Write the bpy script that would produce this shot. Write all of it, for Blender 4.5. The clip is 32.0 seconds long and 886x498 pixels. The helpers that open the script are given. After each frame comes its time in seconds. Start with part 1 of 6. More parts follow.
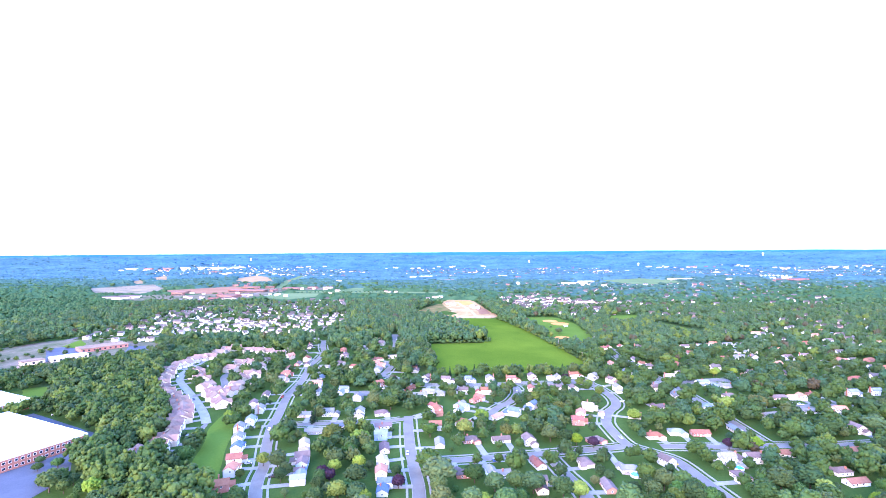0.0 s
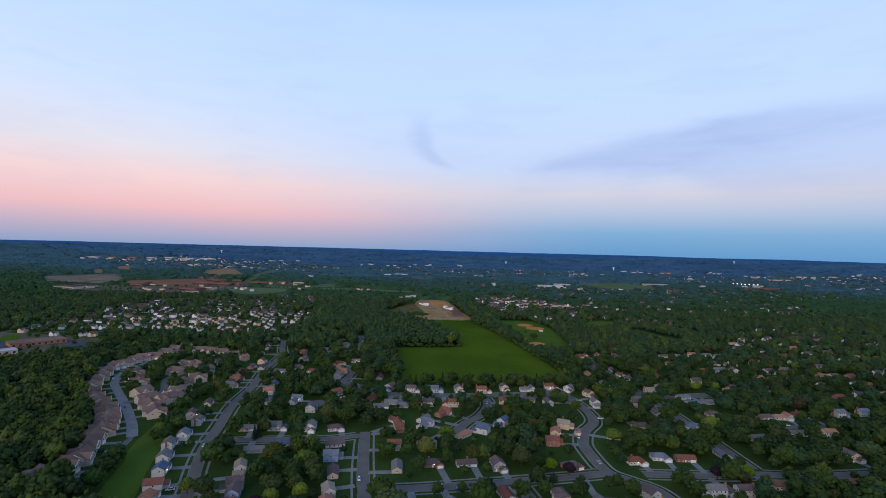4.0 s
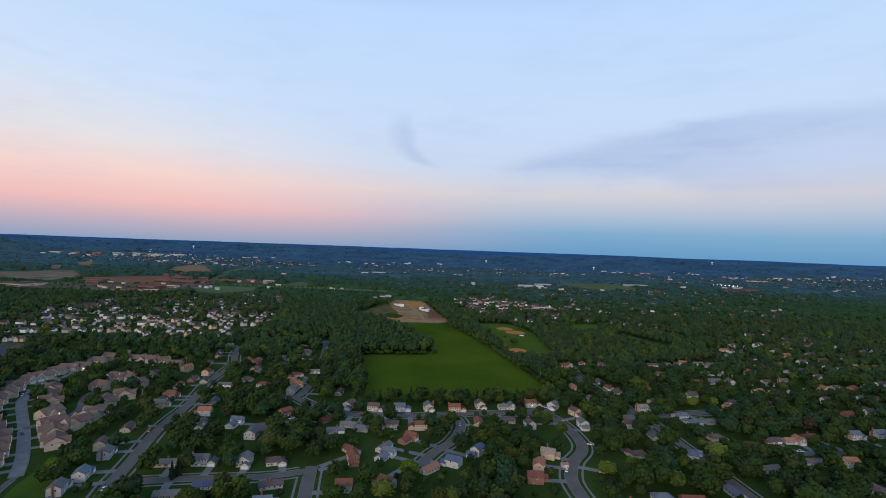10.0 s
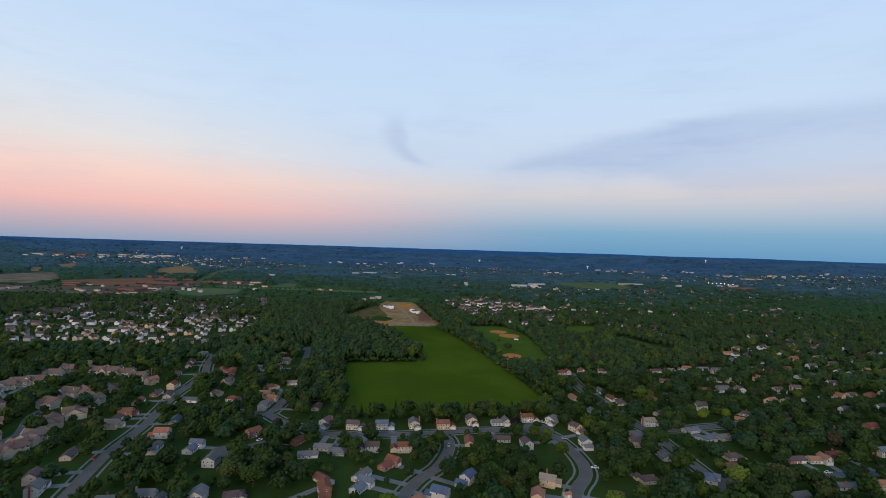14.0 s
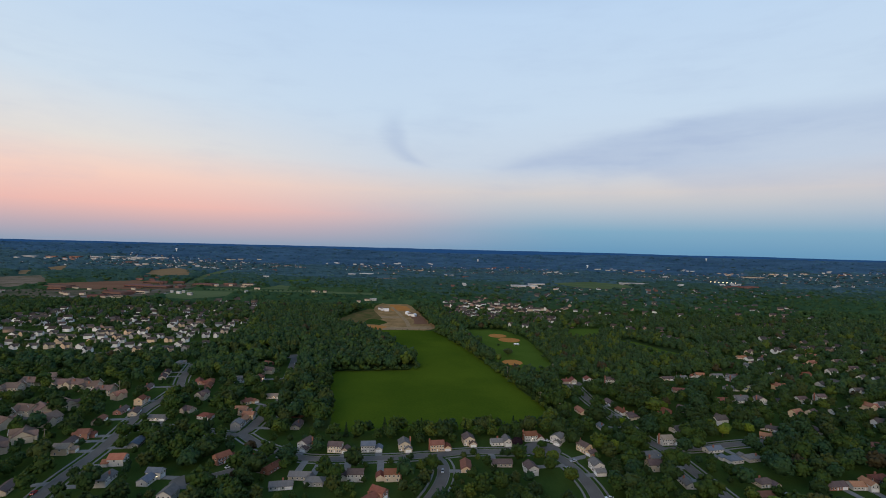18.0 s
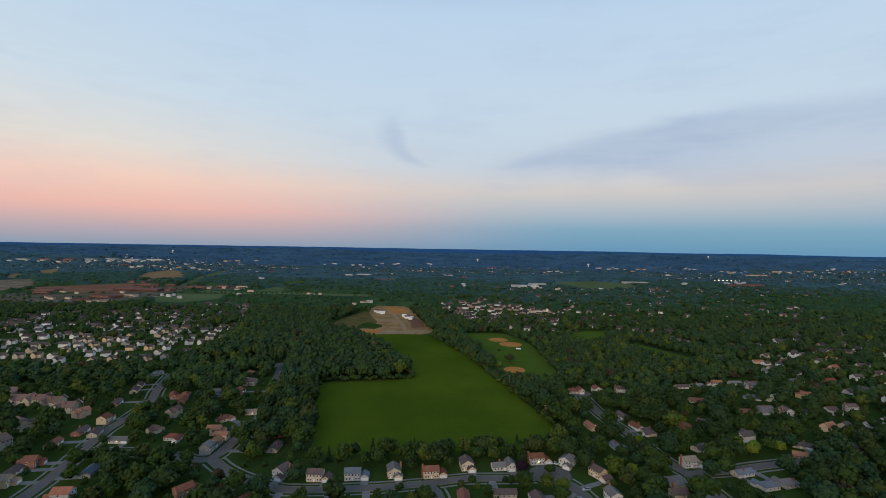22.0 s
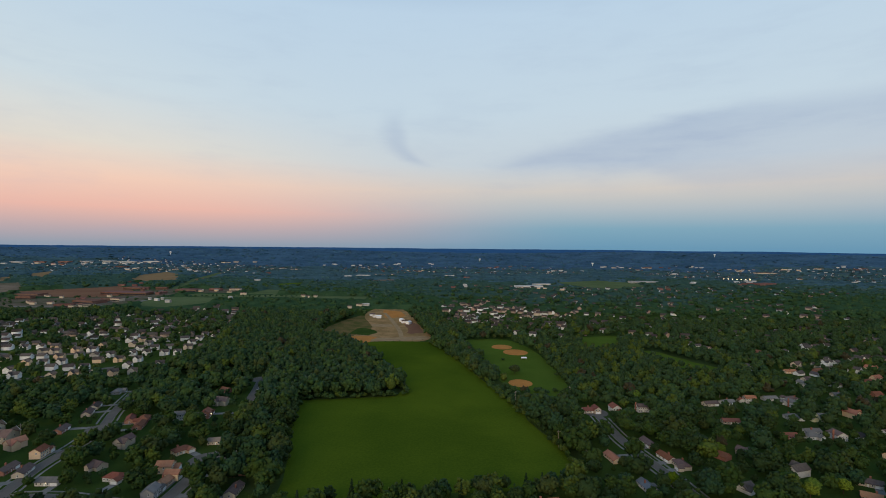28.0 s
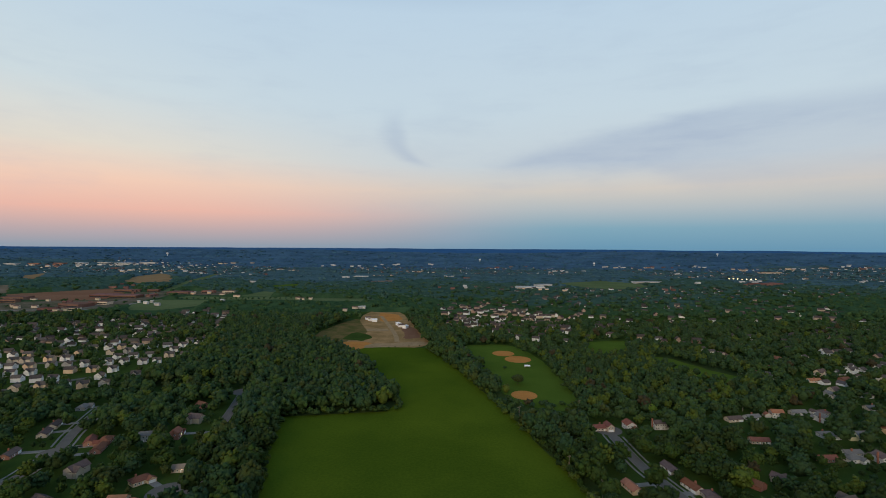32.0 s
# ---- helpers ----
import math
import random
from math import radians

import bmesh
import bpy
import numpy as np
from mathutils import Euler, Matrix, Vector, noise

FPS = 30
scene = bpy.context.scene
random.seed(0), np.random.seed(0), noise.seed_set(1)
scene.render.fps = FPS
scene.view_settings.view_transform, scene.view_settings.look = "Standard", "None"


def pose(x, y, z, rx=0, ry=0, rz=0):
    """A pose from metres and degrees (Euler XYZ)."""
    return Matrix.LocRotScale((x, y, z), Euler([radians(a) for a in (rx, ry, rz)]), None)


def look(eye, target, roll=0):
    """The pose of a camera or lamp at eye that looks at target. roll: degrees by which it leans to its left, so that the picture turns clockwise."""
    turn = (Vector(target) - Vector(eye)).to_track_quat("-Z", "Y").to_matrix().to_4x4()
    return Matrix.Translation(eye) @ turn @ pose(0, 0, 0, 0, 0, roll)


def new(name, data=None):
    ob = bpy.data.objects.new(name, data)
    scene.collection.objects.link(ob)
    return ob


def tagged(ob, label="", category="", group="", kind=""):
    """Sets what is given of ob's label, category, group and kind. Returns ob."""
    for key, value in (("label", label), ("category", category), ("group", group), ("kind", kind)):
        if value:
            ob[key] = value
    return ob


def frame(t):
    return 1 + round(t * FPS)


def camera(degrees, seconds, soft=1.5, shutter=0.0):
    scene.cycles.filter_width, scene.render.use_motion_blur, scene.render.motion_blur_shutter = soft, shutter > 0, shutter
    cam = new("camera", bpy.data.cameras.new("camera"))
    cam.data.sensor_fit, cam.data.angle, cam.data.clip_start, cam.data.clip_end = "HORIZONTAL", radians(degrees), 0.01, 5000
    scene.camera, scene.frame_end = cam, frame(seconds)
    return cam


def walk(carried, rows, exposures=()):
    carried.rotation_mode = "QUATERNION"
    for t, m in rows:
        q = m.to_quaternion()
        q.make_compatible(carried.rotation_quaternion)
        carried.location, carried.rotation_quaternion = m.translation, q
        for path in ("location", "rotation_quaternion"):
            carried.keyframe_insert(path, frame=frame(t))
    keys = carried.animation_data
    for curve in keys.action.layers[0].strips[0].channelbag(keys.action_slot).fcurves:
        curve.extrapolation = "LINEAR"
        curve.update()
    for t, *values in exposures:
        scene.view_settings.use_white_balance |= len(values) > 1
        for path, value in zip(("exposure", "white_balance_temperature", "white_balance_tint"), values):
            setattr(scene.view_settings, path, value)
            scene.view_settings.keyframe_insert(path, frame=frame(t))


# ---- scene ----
# A suburb at dusk, seen from a drone that flies north-east at 135 m.
cam = camera(84, 32.0, soft=0.95)
PATH = (
    (0, 0.00, 0.00, 134.25, -7.911, 0.184, -0.410),
    (1, 0.49, 10.16, 134.31, -7.136, 0.186, 0.268),
    (2, 0.97, 20.18, 134.35, -6.506, 0.148, 0.819),
    (3, 1.50, 30.36, 134.37, -5.886, 0.066, 1.223),
    (3.5, 1.80, 35.48, 134.38, -5.597, 0.038, 1.373),
    (5.5, 3.07, 55.17, 134.38, -4.610, -0.007, 1.884),
    (6, 3.38, 60.04, 134.39, -4.411, -0.039, 1.941),
    (7, 4.06, 69.96, 134.40, -4.033, -0.056, 1.987),
    (8, 4.86, 79.89, 134.42, -3.687, -0.064, 1.998),
    (9, 5.73, 89.93, 134.46, -3.365, -0.082, 2.036),
    (10, 6.54, 99.81, 134.54, -3.110, -0.125, 2.081),
    (11, 7.31, 109.56, 134.65, -2.878, -0.148, 2.040),
    (12, 8.08, 119.45, 134.76, -2.644, -0.175, 1.968),
    (13, 8.88, 129.58, 134.87, -2.466, -0.184, 1.872),
    (14, 9.70, 139.37, 134.97, -2.342, -0.167, 1.757),
    (14.5, 10.10, 144.14, 135.00, -2.314, -0.173, 1.727),
    (16.5, 11.47, 163.72, 135.10, -2.258, -0.190, 1.491),
    (17, 11.72, 168.62, 135.12, -2.233, -0.183, 1.449),
    (18, 12.20, 178.44, 135.16, -2.180, -0.174, 1.409),
    (19, 12.79, 188.33, 135.17, -2.131, -0.196, 1.318),
    (20, 13.40, 198.15, 135.14, -2.117, -0.186, 1.158),
    (21, 13.97, 207.91, 135.11, -2.146, -0.176, 1.046),
    (22, 14.60, 217.51, 135.09, -2.143, -0.199, 0.966),
    (23, 15.30, 226.85, 135.09, -2.133, -0.212, 0.896),
    (24, 15.95, 235.93, 135.12, -2.182, -0.217, 0.813),
    (25, 16.47, 245.30, 135.19, -2.233, -0.213, 0.742),
    (25.5, 16.72, 250.08, 135.24, -2.249, -0.227, 0.714),
    (27.5, 17.76, 269.24, 135.51, -2.400, -0.239, 0.589),
    (28, 18.05, 273.98, 135.57, -2.412, -0.254, 0.566),
    (29, 18.61, 283.58, 135.67, -2.446, -0.259, 0.516),
    (30, 19.09, 293.43, 135.76, -2.435, -0.251, 0.455),
    (31, 19.47, 303.30, 135.86, -2.434, -0.241, 0.414),
    (32, 19.78, 313.06, 135.96, -2.440, -0.241, 0.378),
)


def aim(row):
    t, x, y, z, yaw, pitch, roll = row
    yaw, pitch = radians(yaw), radians(pitch)
    way = Vector((math.sin(yaw) * math.cos(pitch), math.cos(yaw) * math.cos(pitch), math.sin(pitch)))
    eye = Vector((x, y, z))
    return t, look(eye, eye + way * 100, roll)


walk(cam, [aim(row) for row in PATH],
     [(0.0, 3.22, 5250, 36), (0.5, 2.6, 5250, 37), (1.0, 1.86, 5250, 38), (1.5, 1.22, 5280, 39), (2.0, 0.70, 5300, 38), (2.5, 0.33, 5600, 28), (3.0, 0.06, 5880, 17),
      (3.5, 0.0, 5900, 15), (6.0, -0.05, 6000, 14), (13.0, -0.05, 6400, 10), (19.0, -0.12, 6740, 8), (25.0, -0.16, 6950, 6), (32.0, -0.17, 7230, 5)])

# ---- world and light ----
world = bpy.data.worlds.new("dusk_sky")
scene.world = world
world.use_nodes = True


class Tree:
    """A short way to write node trees."""

    def __init__(self, tree):
        self.t = tree
        tree.nodes.clear()

    def n(self, kind, ins=None, **props):
        node = self.t.nodes.new(kind)
        for k, v in props.items():
            if k == "operation":
                node.operation = v
            elif k == "blend_type":
                node.blend_type = v
            elif k == "data_type":
                node.data_type = v
            elif k == "noise_dimensions":
                node.noise_dimensions = v
            elif k == "interpolation_type":
                node.interpolation_type = v
            elif k == "feature":
                node.feature = v
        for k, v in (ins or {}).items():
            sock = node.inputs[k]
            if isinstance(v, bpy.types.NodeSocket):
                self.t.links.new(v, sock)
            else:
                sock.default_value = v
        return node

    def math(self, op, a, b=0.0, c=0.0):
        return self.n("ShaderNodeMath", {0: a, 1: b, 2: c}, operation=op).outputs[0]

    def remap(self, v, a, b, lo=0.0, hi=1.0, smooth=True):
        kind = "SMOOTHSTEP" if smooth else "LINEAR"
        return self.n("ShaderNodeMapRange", {0: v, 1: a, 2: b, 3: lo, 4: hi}, interpolation_type=kind).outputs[0]

    def mix(self, fac, a, b, how="MIX"):
        node = self.n("ShaderNodeMix", data_type="RGBA", blend_type=how)
        for i, v in ((0, fac), (6, a), (7, b)):
            if isinstance(v, bpy.types.NodeSocket):
                self.t.links.new(v, node.inputs[i])
            elif i == 0:
                node.inputs[i].default_value = v
            else:
                node.inputs[i].default_value = (*v[:3], 1)
        return node.outputs[2]

    def ramp(self, v, stops):
        node = self.n("ShaderNodeValToRGB", {0: v})
        els = node.color_ramp.elements
        while len(els) < len(stops):
            els.new(0.5)
        for e, (p, c) in zip(els, stops):
            e.position, e.color = p, (*c, 1)
        return node.outputs[0]


def srgb(r, g, b):
    return tuple(((c / 255 + 0.055) / 1.055) ** 2.4 if c > 10 else c / 255 / 12.92 for c in (r, g, b))


w = Tree(world.node_tree)
sep = w.n("ShaderNodeSeparateXYZ", {0: w.n("ShaderNodeTexCoord").outputs["Generated"]})
dx, dy, dz = sep.outputs
up = w.math("MULTIPLY", w.math("MAXIMUM", dz, 0.0), 1.6)
# towards the pink of the afterglow, and towards the blue shadow of the earth
pink = w.ramp(up, [(0.0, srgb(150, 165, 190)), (0.045, srgb(196, 178, 190)), (0.10, srgb(244, 194, 188)), (0.18, srgb(252, 216, 205)),
                   (0.27, srgb(236, 231, 229)), (0.42, srgb(215, 231, 248)), (0.68, srgb(197, 222, 251)), (1.0, srgb(120, 160, 215))])
blue = w.ramp(up, [(0.0, srgb(108, 158, 196)), (0.06, srgb(132, 175, 205)), (0.12, srgb(184, 197, 213)), (0.18, srgb(217, 213, 216)),
                   (0.26, srgb(206, 220, 239)), (0.42, srgb(204, 225, 249)), (0.68, srgb(195, 221, 252)), (1.0, srgb(120, 160, 215))])
side = w.remap(w.math("ADD", dx, w.math("MULTIPLY", dz, 1.6)), -0.45, 0.32)
sky = w.mix(side, pink, blue)
# the brighter, warmer west behind
back = w.remap(dy, 0.25, -0.8)
west = w.ramp(up, [(0.0, srgb(255, 190, 140)), (0.12, srgb(255, 214, 178)), (0.35, srgb(235, 232, 226)), (0.7, srgb(200, 222, 248)), (1.0, srgb(120, 160, 215))])
sky = w.mix(back, sky, west)
# thin lilac cloud
cloud = w.n("ShaderNodeTexNoise", {"Vector": w.n("ShaderNodeMapping", {0: w.n("ShaderNodeTexCoord").outputs["Generated"], 3: (3.0, 3.0, 11.0)}, ).outputs[0],
                                   "Scale": 1.6, "Detail": 5.0, "Roughness": 0.55}).outputs[0]
wave = w.math("MULTIPLY", w.math("SUBTRACT", cloud, 0.5), 0.05)
high = w.math("ADD", dz, wave)
edge = w.remap(dx, 0.07, 0.26, 0.172, 0.210, False)
edge = w.math("ADD", edge, w.remap(dx, 0.26, 0.48, 0.0, 0.032, False))
floor_of = w.remap(dx, 0.30, 0.44, 0.146, 0.100)
bank = w.math("MULTIPLY", w.remap(w.math("SUBTRACT", high, edge), 0.020, -0.014), w.remap(w.math("SUBTRACT", high, floor_of), -0.016, 0.030))
bank = w.math("MULTIPLY", bank, w.math("MULTIPLY", w.remap(dx, 0.02, 0.16), w.remap(dy, 0.2, 0.5)))
bank = w.math("MULTIPLY", bank, w.math("MULTIPLY", w.remap(w.math("SUBTRACT", edge, high), 0.10, 0.0, 0.55, 1.0), w.remap(dx, 0.36, 0.62, 1.0, 0.62)))
streak = w.n("ShaderNodeTexNoise", {"Vector": w.n("ShaderNodeMapping", {0: w.n("ShaderNodeTexCoord").outputs["Generated"], 2: (0.0, 0.10, 0.0), 3: (3.0, 3.0, 17.0)}).outputs[0],
                                    "Scale": 1.7, "Detail": 6.0, "Roughness": 0.6}).outputs[0]
bank = w.math("MULTIPLY", bank, w.remap(streak, 0.3, 0.66, 0.78, 1.12))
wisp = w.math("ADD", w.math("ADD", dx, 0.135), w.math("MULTIPLY", w.math("SUBTRACT", cloud, 0.5), 0.05))
low = w.math("MAXIMUM", w.math("SUBTRACT", 0.225, dz), 0.0)
wisp = w.math("SUBTRACT", wisp, w.math("MULTIPLY", w.math("MULTIPLY", low, low), 14.0))
wisp = w.math("MULTIPLY", w.remap(wisp, -0.045, 0.0), w.remap(wisp, 0.03, 0.0))
wisp = w.math("MULTIPLY", wisp, w.math("MULTIPLY", w.remap(dz, 0.155, 0.175), w.math("MULTIPLY", w.remap(dz, 0.29, 0.21), w.remap(dy, 0.2, 0.5))))
veil = w.math("ADD", w.math("MULTIPLY", bank, 0.55), w.math("MULTIPLY", wisp, 0.34))
veil = w.math("ADD", veil, w.math("ADD", w.math("MULTIPLY", w.remap(cloud, 0.5, 0.75), 0.10), w.math("MULTIPLY", w.remap(streak, 0.5, 0.74), w.remap(dz, 0.03, 0.14, 0.0, 0.09))))
sky = w.mix(veil, sky, srgb(160, 181, 220))
bg = w.n("ShaderNodeBackground", {0: sky, 1: 1.0})
w.t.links.new(bg.outputs[0], w.n("ShaderNodeOutputWorld").inputs[0])

sun = new("afterglow", bpy.data.lights.new("afterglow", "SUN"))
sun.data.energy, sun.data.angle, sun.data.color = 1.6, radians(30), (1.0, 0.82, 0.64)
sun.matrix_world = look((-150, -500, 170), (0, 0, 0))


# ---- materials ----
def surface(name, a, b, scale=1.0, rough=0.85, bump=0.3, fine=8.0, vary=0.0, island=False, metal=0.0, gloss=0.0, deep=0.2):
    """Two tones of noise at two scales, with a bump of the given depth; vary shifts the brightness from object to object."""
    m = bpy.data.materials.new(name)
    m.use_nodes = True
    t = Tree(m.node_tree)
    co = t.n("ShaderNodeTexCoord").outputs["Object"] if not island else t.n("ShaderNodeNewGeometry").outputs["Position"]
    big = t.n("ShaderNodeTexNoise", {"Vector": co, "Scale": scale, "Detail": 4.0, "Roughness": 0.6}).outputs[0]
    small = t.n("ShaderNodeTexNoise", {"Vector": co, "Scale": scale * fine, "Detail": 3.0, "Roughness": 0.7}).outputs[0]
    fac = t.math("ADD", t.math("MULTIPLY", t.remap(big, 0.3, 0.7), 0.6), t.math("MULTIPLY", t.remap(small, 0.3, 0.7), 0.4))
    col = t.mix(fac, a, b)
    if vary:
        rnd = t.n("ShaderNodeNewGeometry").outputs["Random Per Island"] if island else t.n("ShaderNodeObjectInfo").outputs["Random"]
        hsv = t.n("ShaderNodeHueSaturation", {"Hue": t.remap(rnd, 0, 1, 0.5 - 0.05 * vary, 0.5 + 0.035 * vary, False),
                                              "Saturation": t.remap(t.math("FRACT", t.math("MULTIPLY", rnd, 7.3)), 0, 1, 1 - 0.3 * vary, 1 + 0.1 * vary, False),
                                              "Value": t.remap(t.math("FRACT", t.math("MULTIPLY", rnd, 13.7)), 0, 1, 1 - 0.5 * vary, 1 + 0.5 * vary, False),
                                              "Color": col})
        col = hsv.outputs[0]
    bmp = t.n("ShaderNodeBump", {"Strength": bump, "Distance": deep, "Height": small})
    sh = t.n("ShaderNodeBsdfPrincipled", {"Base Color": col, "Roughness": rough, "Metallic": metal, "Normal": bmp.outputs[0]})
    sh.inputs["Specular IOR Level"].default_value = gloss
    t.t.links.new(sh.outputs[0], t.n("ShaderNodeOutputMaterial").inputs[0])
    return m


def glow(name, col, power):
    m = bpy.data.materials.new(name)
    m.use_nodes = True
    t = Tree(m.node_tree)
    em = t.n("ShaderNodeEmission", {0: (*col, 1), 1: power})
    t.t.links.new(em.outputs[0], t.n("ShaderNodeOutputMaterial").inputs[0])
    return m


LAWN = surface("lawn", (0.027, 0.050, 0.011), (0.050, 0.078, 0.017), 0.03, 0.95, 0.2, 25, island=True)
MEADOW = surface("meadow_grass", (0.0396, 0.0704, 0.0066), (0.0880, 0.1232, 0.0110), 0.009, 0.95, 0.25, 60, island=True)
SPORT = surface("mown_grass", (0.056, 0.094, 0.013), (0.082, 0.124, 0.019), 0.02, 0.95, 0.2, 30, island=True)
FLOOR = surface("forest_floor", (0.0325, 0.0550, 0.0163), (0.0483, 0.0713, 0.0230), 0.03, 0.95, 0.2, 25, island=True)
CLAY = surface("infield_clay", (0.37, 0.150, 0.040), (0.50, 0.218, 0.062), 0.05, 0.95, 0.2, 12, island=True)
DIRT = surface("bare_earth", (0.17, 0.108, 0.042), (0.40, 0.240, 0.108), 0.045, 0.95, 0.3, 15, island=True)
SCRUB = surface("dry_scrub", (0.040, 0.068, 0.016), (0.20, 0.120, 0.052), 0.045, 0.95, 0.3, 15, island=True)
PLOUGH = surface("ploughed_field", (0.17, 0.085, 0.05), (0.23, 0.125, 0.075), 0.01, 0.95, 0.3, 15, island=True)
ASPHALT = surface("worn_asphalt", (0.120, 0.104, 0.088), (0.168, 0.148, 0.125), 0.08, 0.9, 0.1, 20, island=True)
DARK_ASPHALT = surface("dark_asphalt", (0.06, 0.065, 0.08), (0.09, 0.095, 0.11), 0.05, 0.9, 0.1, 20, island=True)
LOT = surface("worn_parking_lot", (0.14, 0.092, 0.066), (0.25, 0.18, 0.13), 0.03, 0.95, 0.2, 15, island=True)
GRAVEL = surface("pale_gravel", (0.25, 0.163, 0.082), (0.37, 0.255, 0.138), 0.1, 0.95, 0.2, 15, island=True)
CONCRETE = surface("concrete", (0.165, 0.155, 0.138), (0.250, 0.234, 0.208), 0.2, 0.9, 0.1, 10, island=True)
BARK = surface("bark", (0.05, 0.035, 0.025), (0.09, 0.07, 0.05), 1.0, 0.95, 0.5, 6)
TIMBER = surface("grey_timber", (0.20, 0.17, 0.14), (0.30, 0.26, 0.22), 1.0, 0.9, 0.3, 10)
GLASS = surface("window_glass", (0.02, 0.025, 0.03), (0.03, 0.035, 0.045), 0.5, 0.08, 0.0, 4, gloss=0.5)
WHITE = surface("white_trim", (0.72, 0.72, 0.70), (0.82, 0.82, 0.80), 0.5, 0.6, 0.05, 10)
TYRE = surface("tyre_rubber", (0.015, 0.015, 0.015), (0.025, 0.025, 0.025), 3, 0.9, 0.1, 10)
METAL = surface("galvanised_metal", (0.35, 0.36, 0.38), (0.5, 0.5, 0.52), 1, 0.5, 0.1, 8, metal=0.6)
POOL = surface("pool_water", (0.05, 0.35, 0.62), (0.10, 0.48, 0.75), 0.5, 0.1, 0.3, 6, gloss=0.5)
MEMBRANE = surface("white_roof_membrane", (0.72, 0.71, 0.69), (0.82, 0.81, 0.79), 0.03, 0.7, 0.05, 20, island=True)
BRICK = surface("red_brick", (0.25, 0.10, 0.07), (0.33, 0.15, 0.10), 0.3, 0.9, 0.3, 20)
LAMP = glow("warm_lamp", (1.0, 0.72, 0.42), 5.0)
ROOFS = {
    "r": surface("red_brown_shingle", (0.175, 0.068, 0.042), (0.25, 0.105, 0.066), 0.4, 0.9, 0.4, 10, 0.25),
    "o": surface("salmon_shingle", (0.30, 0.13, 0.075), (0.40, 0.19, 0.11), 0.4, 0.9, 0.4, 10, 0.25),
    "g": surface("grey_shingle", (0.140, 0.130, 0.118), (0.205, 0.192, 0.172), 0.4, 0.9, 0.4, 10, 0.3),
    "b": surface("blue_grey_shingle", (0.125, 0.140, 0.160), (0.18, 0.20, 0.225), 0.4, 0.9, 0.4, 10, 0.25),
    "n": surface("slate_blue_shingle", (0.07, 0.09, 0.14), (0.11, 0.14, 0.20), 0.4, 0.9, 0.4, 10, 0.25),
    "m": surface("brown_shingle", (0.105, 0.072, 0.064), (0.16, 0.115, 0.10), 0.4, 0.9, 0.4, 10, 0.3),
    "t": surface("tan_shingle", (0.26, 0.20, 0.14), (0.34, 0.27, 0.20), 0.4, 0.9, 0.4, 10, 0.25),
}
TOWN_ROOF = surface("weathered_brown_shingle", (0.152, 0.098, 0.076), (0.215, 0.148, 0.112), 0.4, 0.9, 0.4, 10, 0.3)
WALLS = {
    "w": surface("white_siding", (0.45, 0.43, 0.395), (0.58, 0.56, 0.52), 0.3, 0.7, 0.2, 12, 0.15),
    "t": surface("tan_siding", (0.46, 0.38, 0.28), (0.56, 0.48, 0.37), 0.3, 0.8, 0.2, 12, 0.2),
    "b": surface("brick_wall", (0.26, 0.12, 0.085), (0.36, 0.18, 0.13), 0.3, 0.9, 0.3, 20, 0.2),
    "o": surface("cream_siding", (0.56, 0.40, 0.26), (0.66, 0.50, 0.34), 0.3, 0.8, 0.2, 12, 0.15),
    "u": surface("blue_siding", (0.26, 0.33, 0.46), (0.34, 0.41, 0.54), 0.3, 0.8, 0.2, 12, 0.2),
    "y": surface("pale_yellow_siding", (0.62, 0.56, 0.32), (0.70, 0.64, 0.40), 0.3, 0.8, 0.2, 12, 0.15),
    "g": surface("grey_siding", (0.30, 0.29, 0.27), (0.39, 0.375, 0.35), 0.3, 0.8, 0.2, 12, 0.2),
}
ROOF_WORDS = {"r": "red-brown", "o": "salmon", "g": "grey", "b": "blue-grey", "n": "slate-blue", "m": "brown", "t": "tan"}
WALL_WORDS = {"w": "white siding", "t": "tan siding", "b": "red brick", "o": "cream siding", "u": "blue siding", "y": "pale yellow siding", "g": "grey siding"}
LEAF = surface("broadleaf_foliage", (0.0221, 0.0467, 0.0115), (0.0489, 0.0854, 0.0160), 0.35, 0.6, 1.0, 5, 0.6, deep=0.9, gloss=0.04)
LEAF_STUFF = surface("foliage_mass", (0.0221, 0.0454, 0.0120), (0.0469, 0.0813, 0.0160), 0.13, 0.6, 1.0, 7, 0.22, island=True, deep=0.9, gloss=0.04)
LIME = surface("lime_foliage", (0.0660, 0.1104, 0.0096), (0.1187, 0.1615, 0.0171), 0.35, 0.9, 1.0, 5, 0.4, deep=0.9, gloss=0.04)
OLIVE = surface("olive_foliage", (0.0319, 0.0442, 0.0103), (0.0709, 0.0854, 0.0194), 0.35, 0.9, 1.0, 5, 0.5, deep=0.9, gloss=0.04)
DARK_LEAF = surface("dark_foliage", (0.0123, 0.0283, 0.0091), (0.0344, 0.0605, 0.0155), 0.35, 0.9, 1.0, 5, 0.5, deep=0.9, gloss=0.04)
PURPLE = surface("purple_foliage", (0.020, 0.012, 0.018), (0.038, 0.020, 0.030), 0.35, 0.9, 0.8, 5, 0.3)
NEEDLE = surface("conifer_needles", (0.012, 0.026, 0.012), (0.028, 0.050, 0.024), 0.5, 0.9, 0.8, 6, 0.4)


# ---- building blocks ----
def mesh_of(name, bm, mats):
    me = bpy.data.meshes.new(name)
    bm.to_mesh(me)
    bm.free()
    for m in mats if isinstance(mats, (list, tuple)) else [mats]:
        me.materials.append(m)
    return me


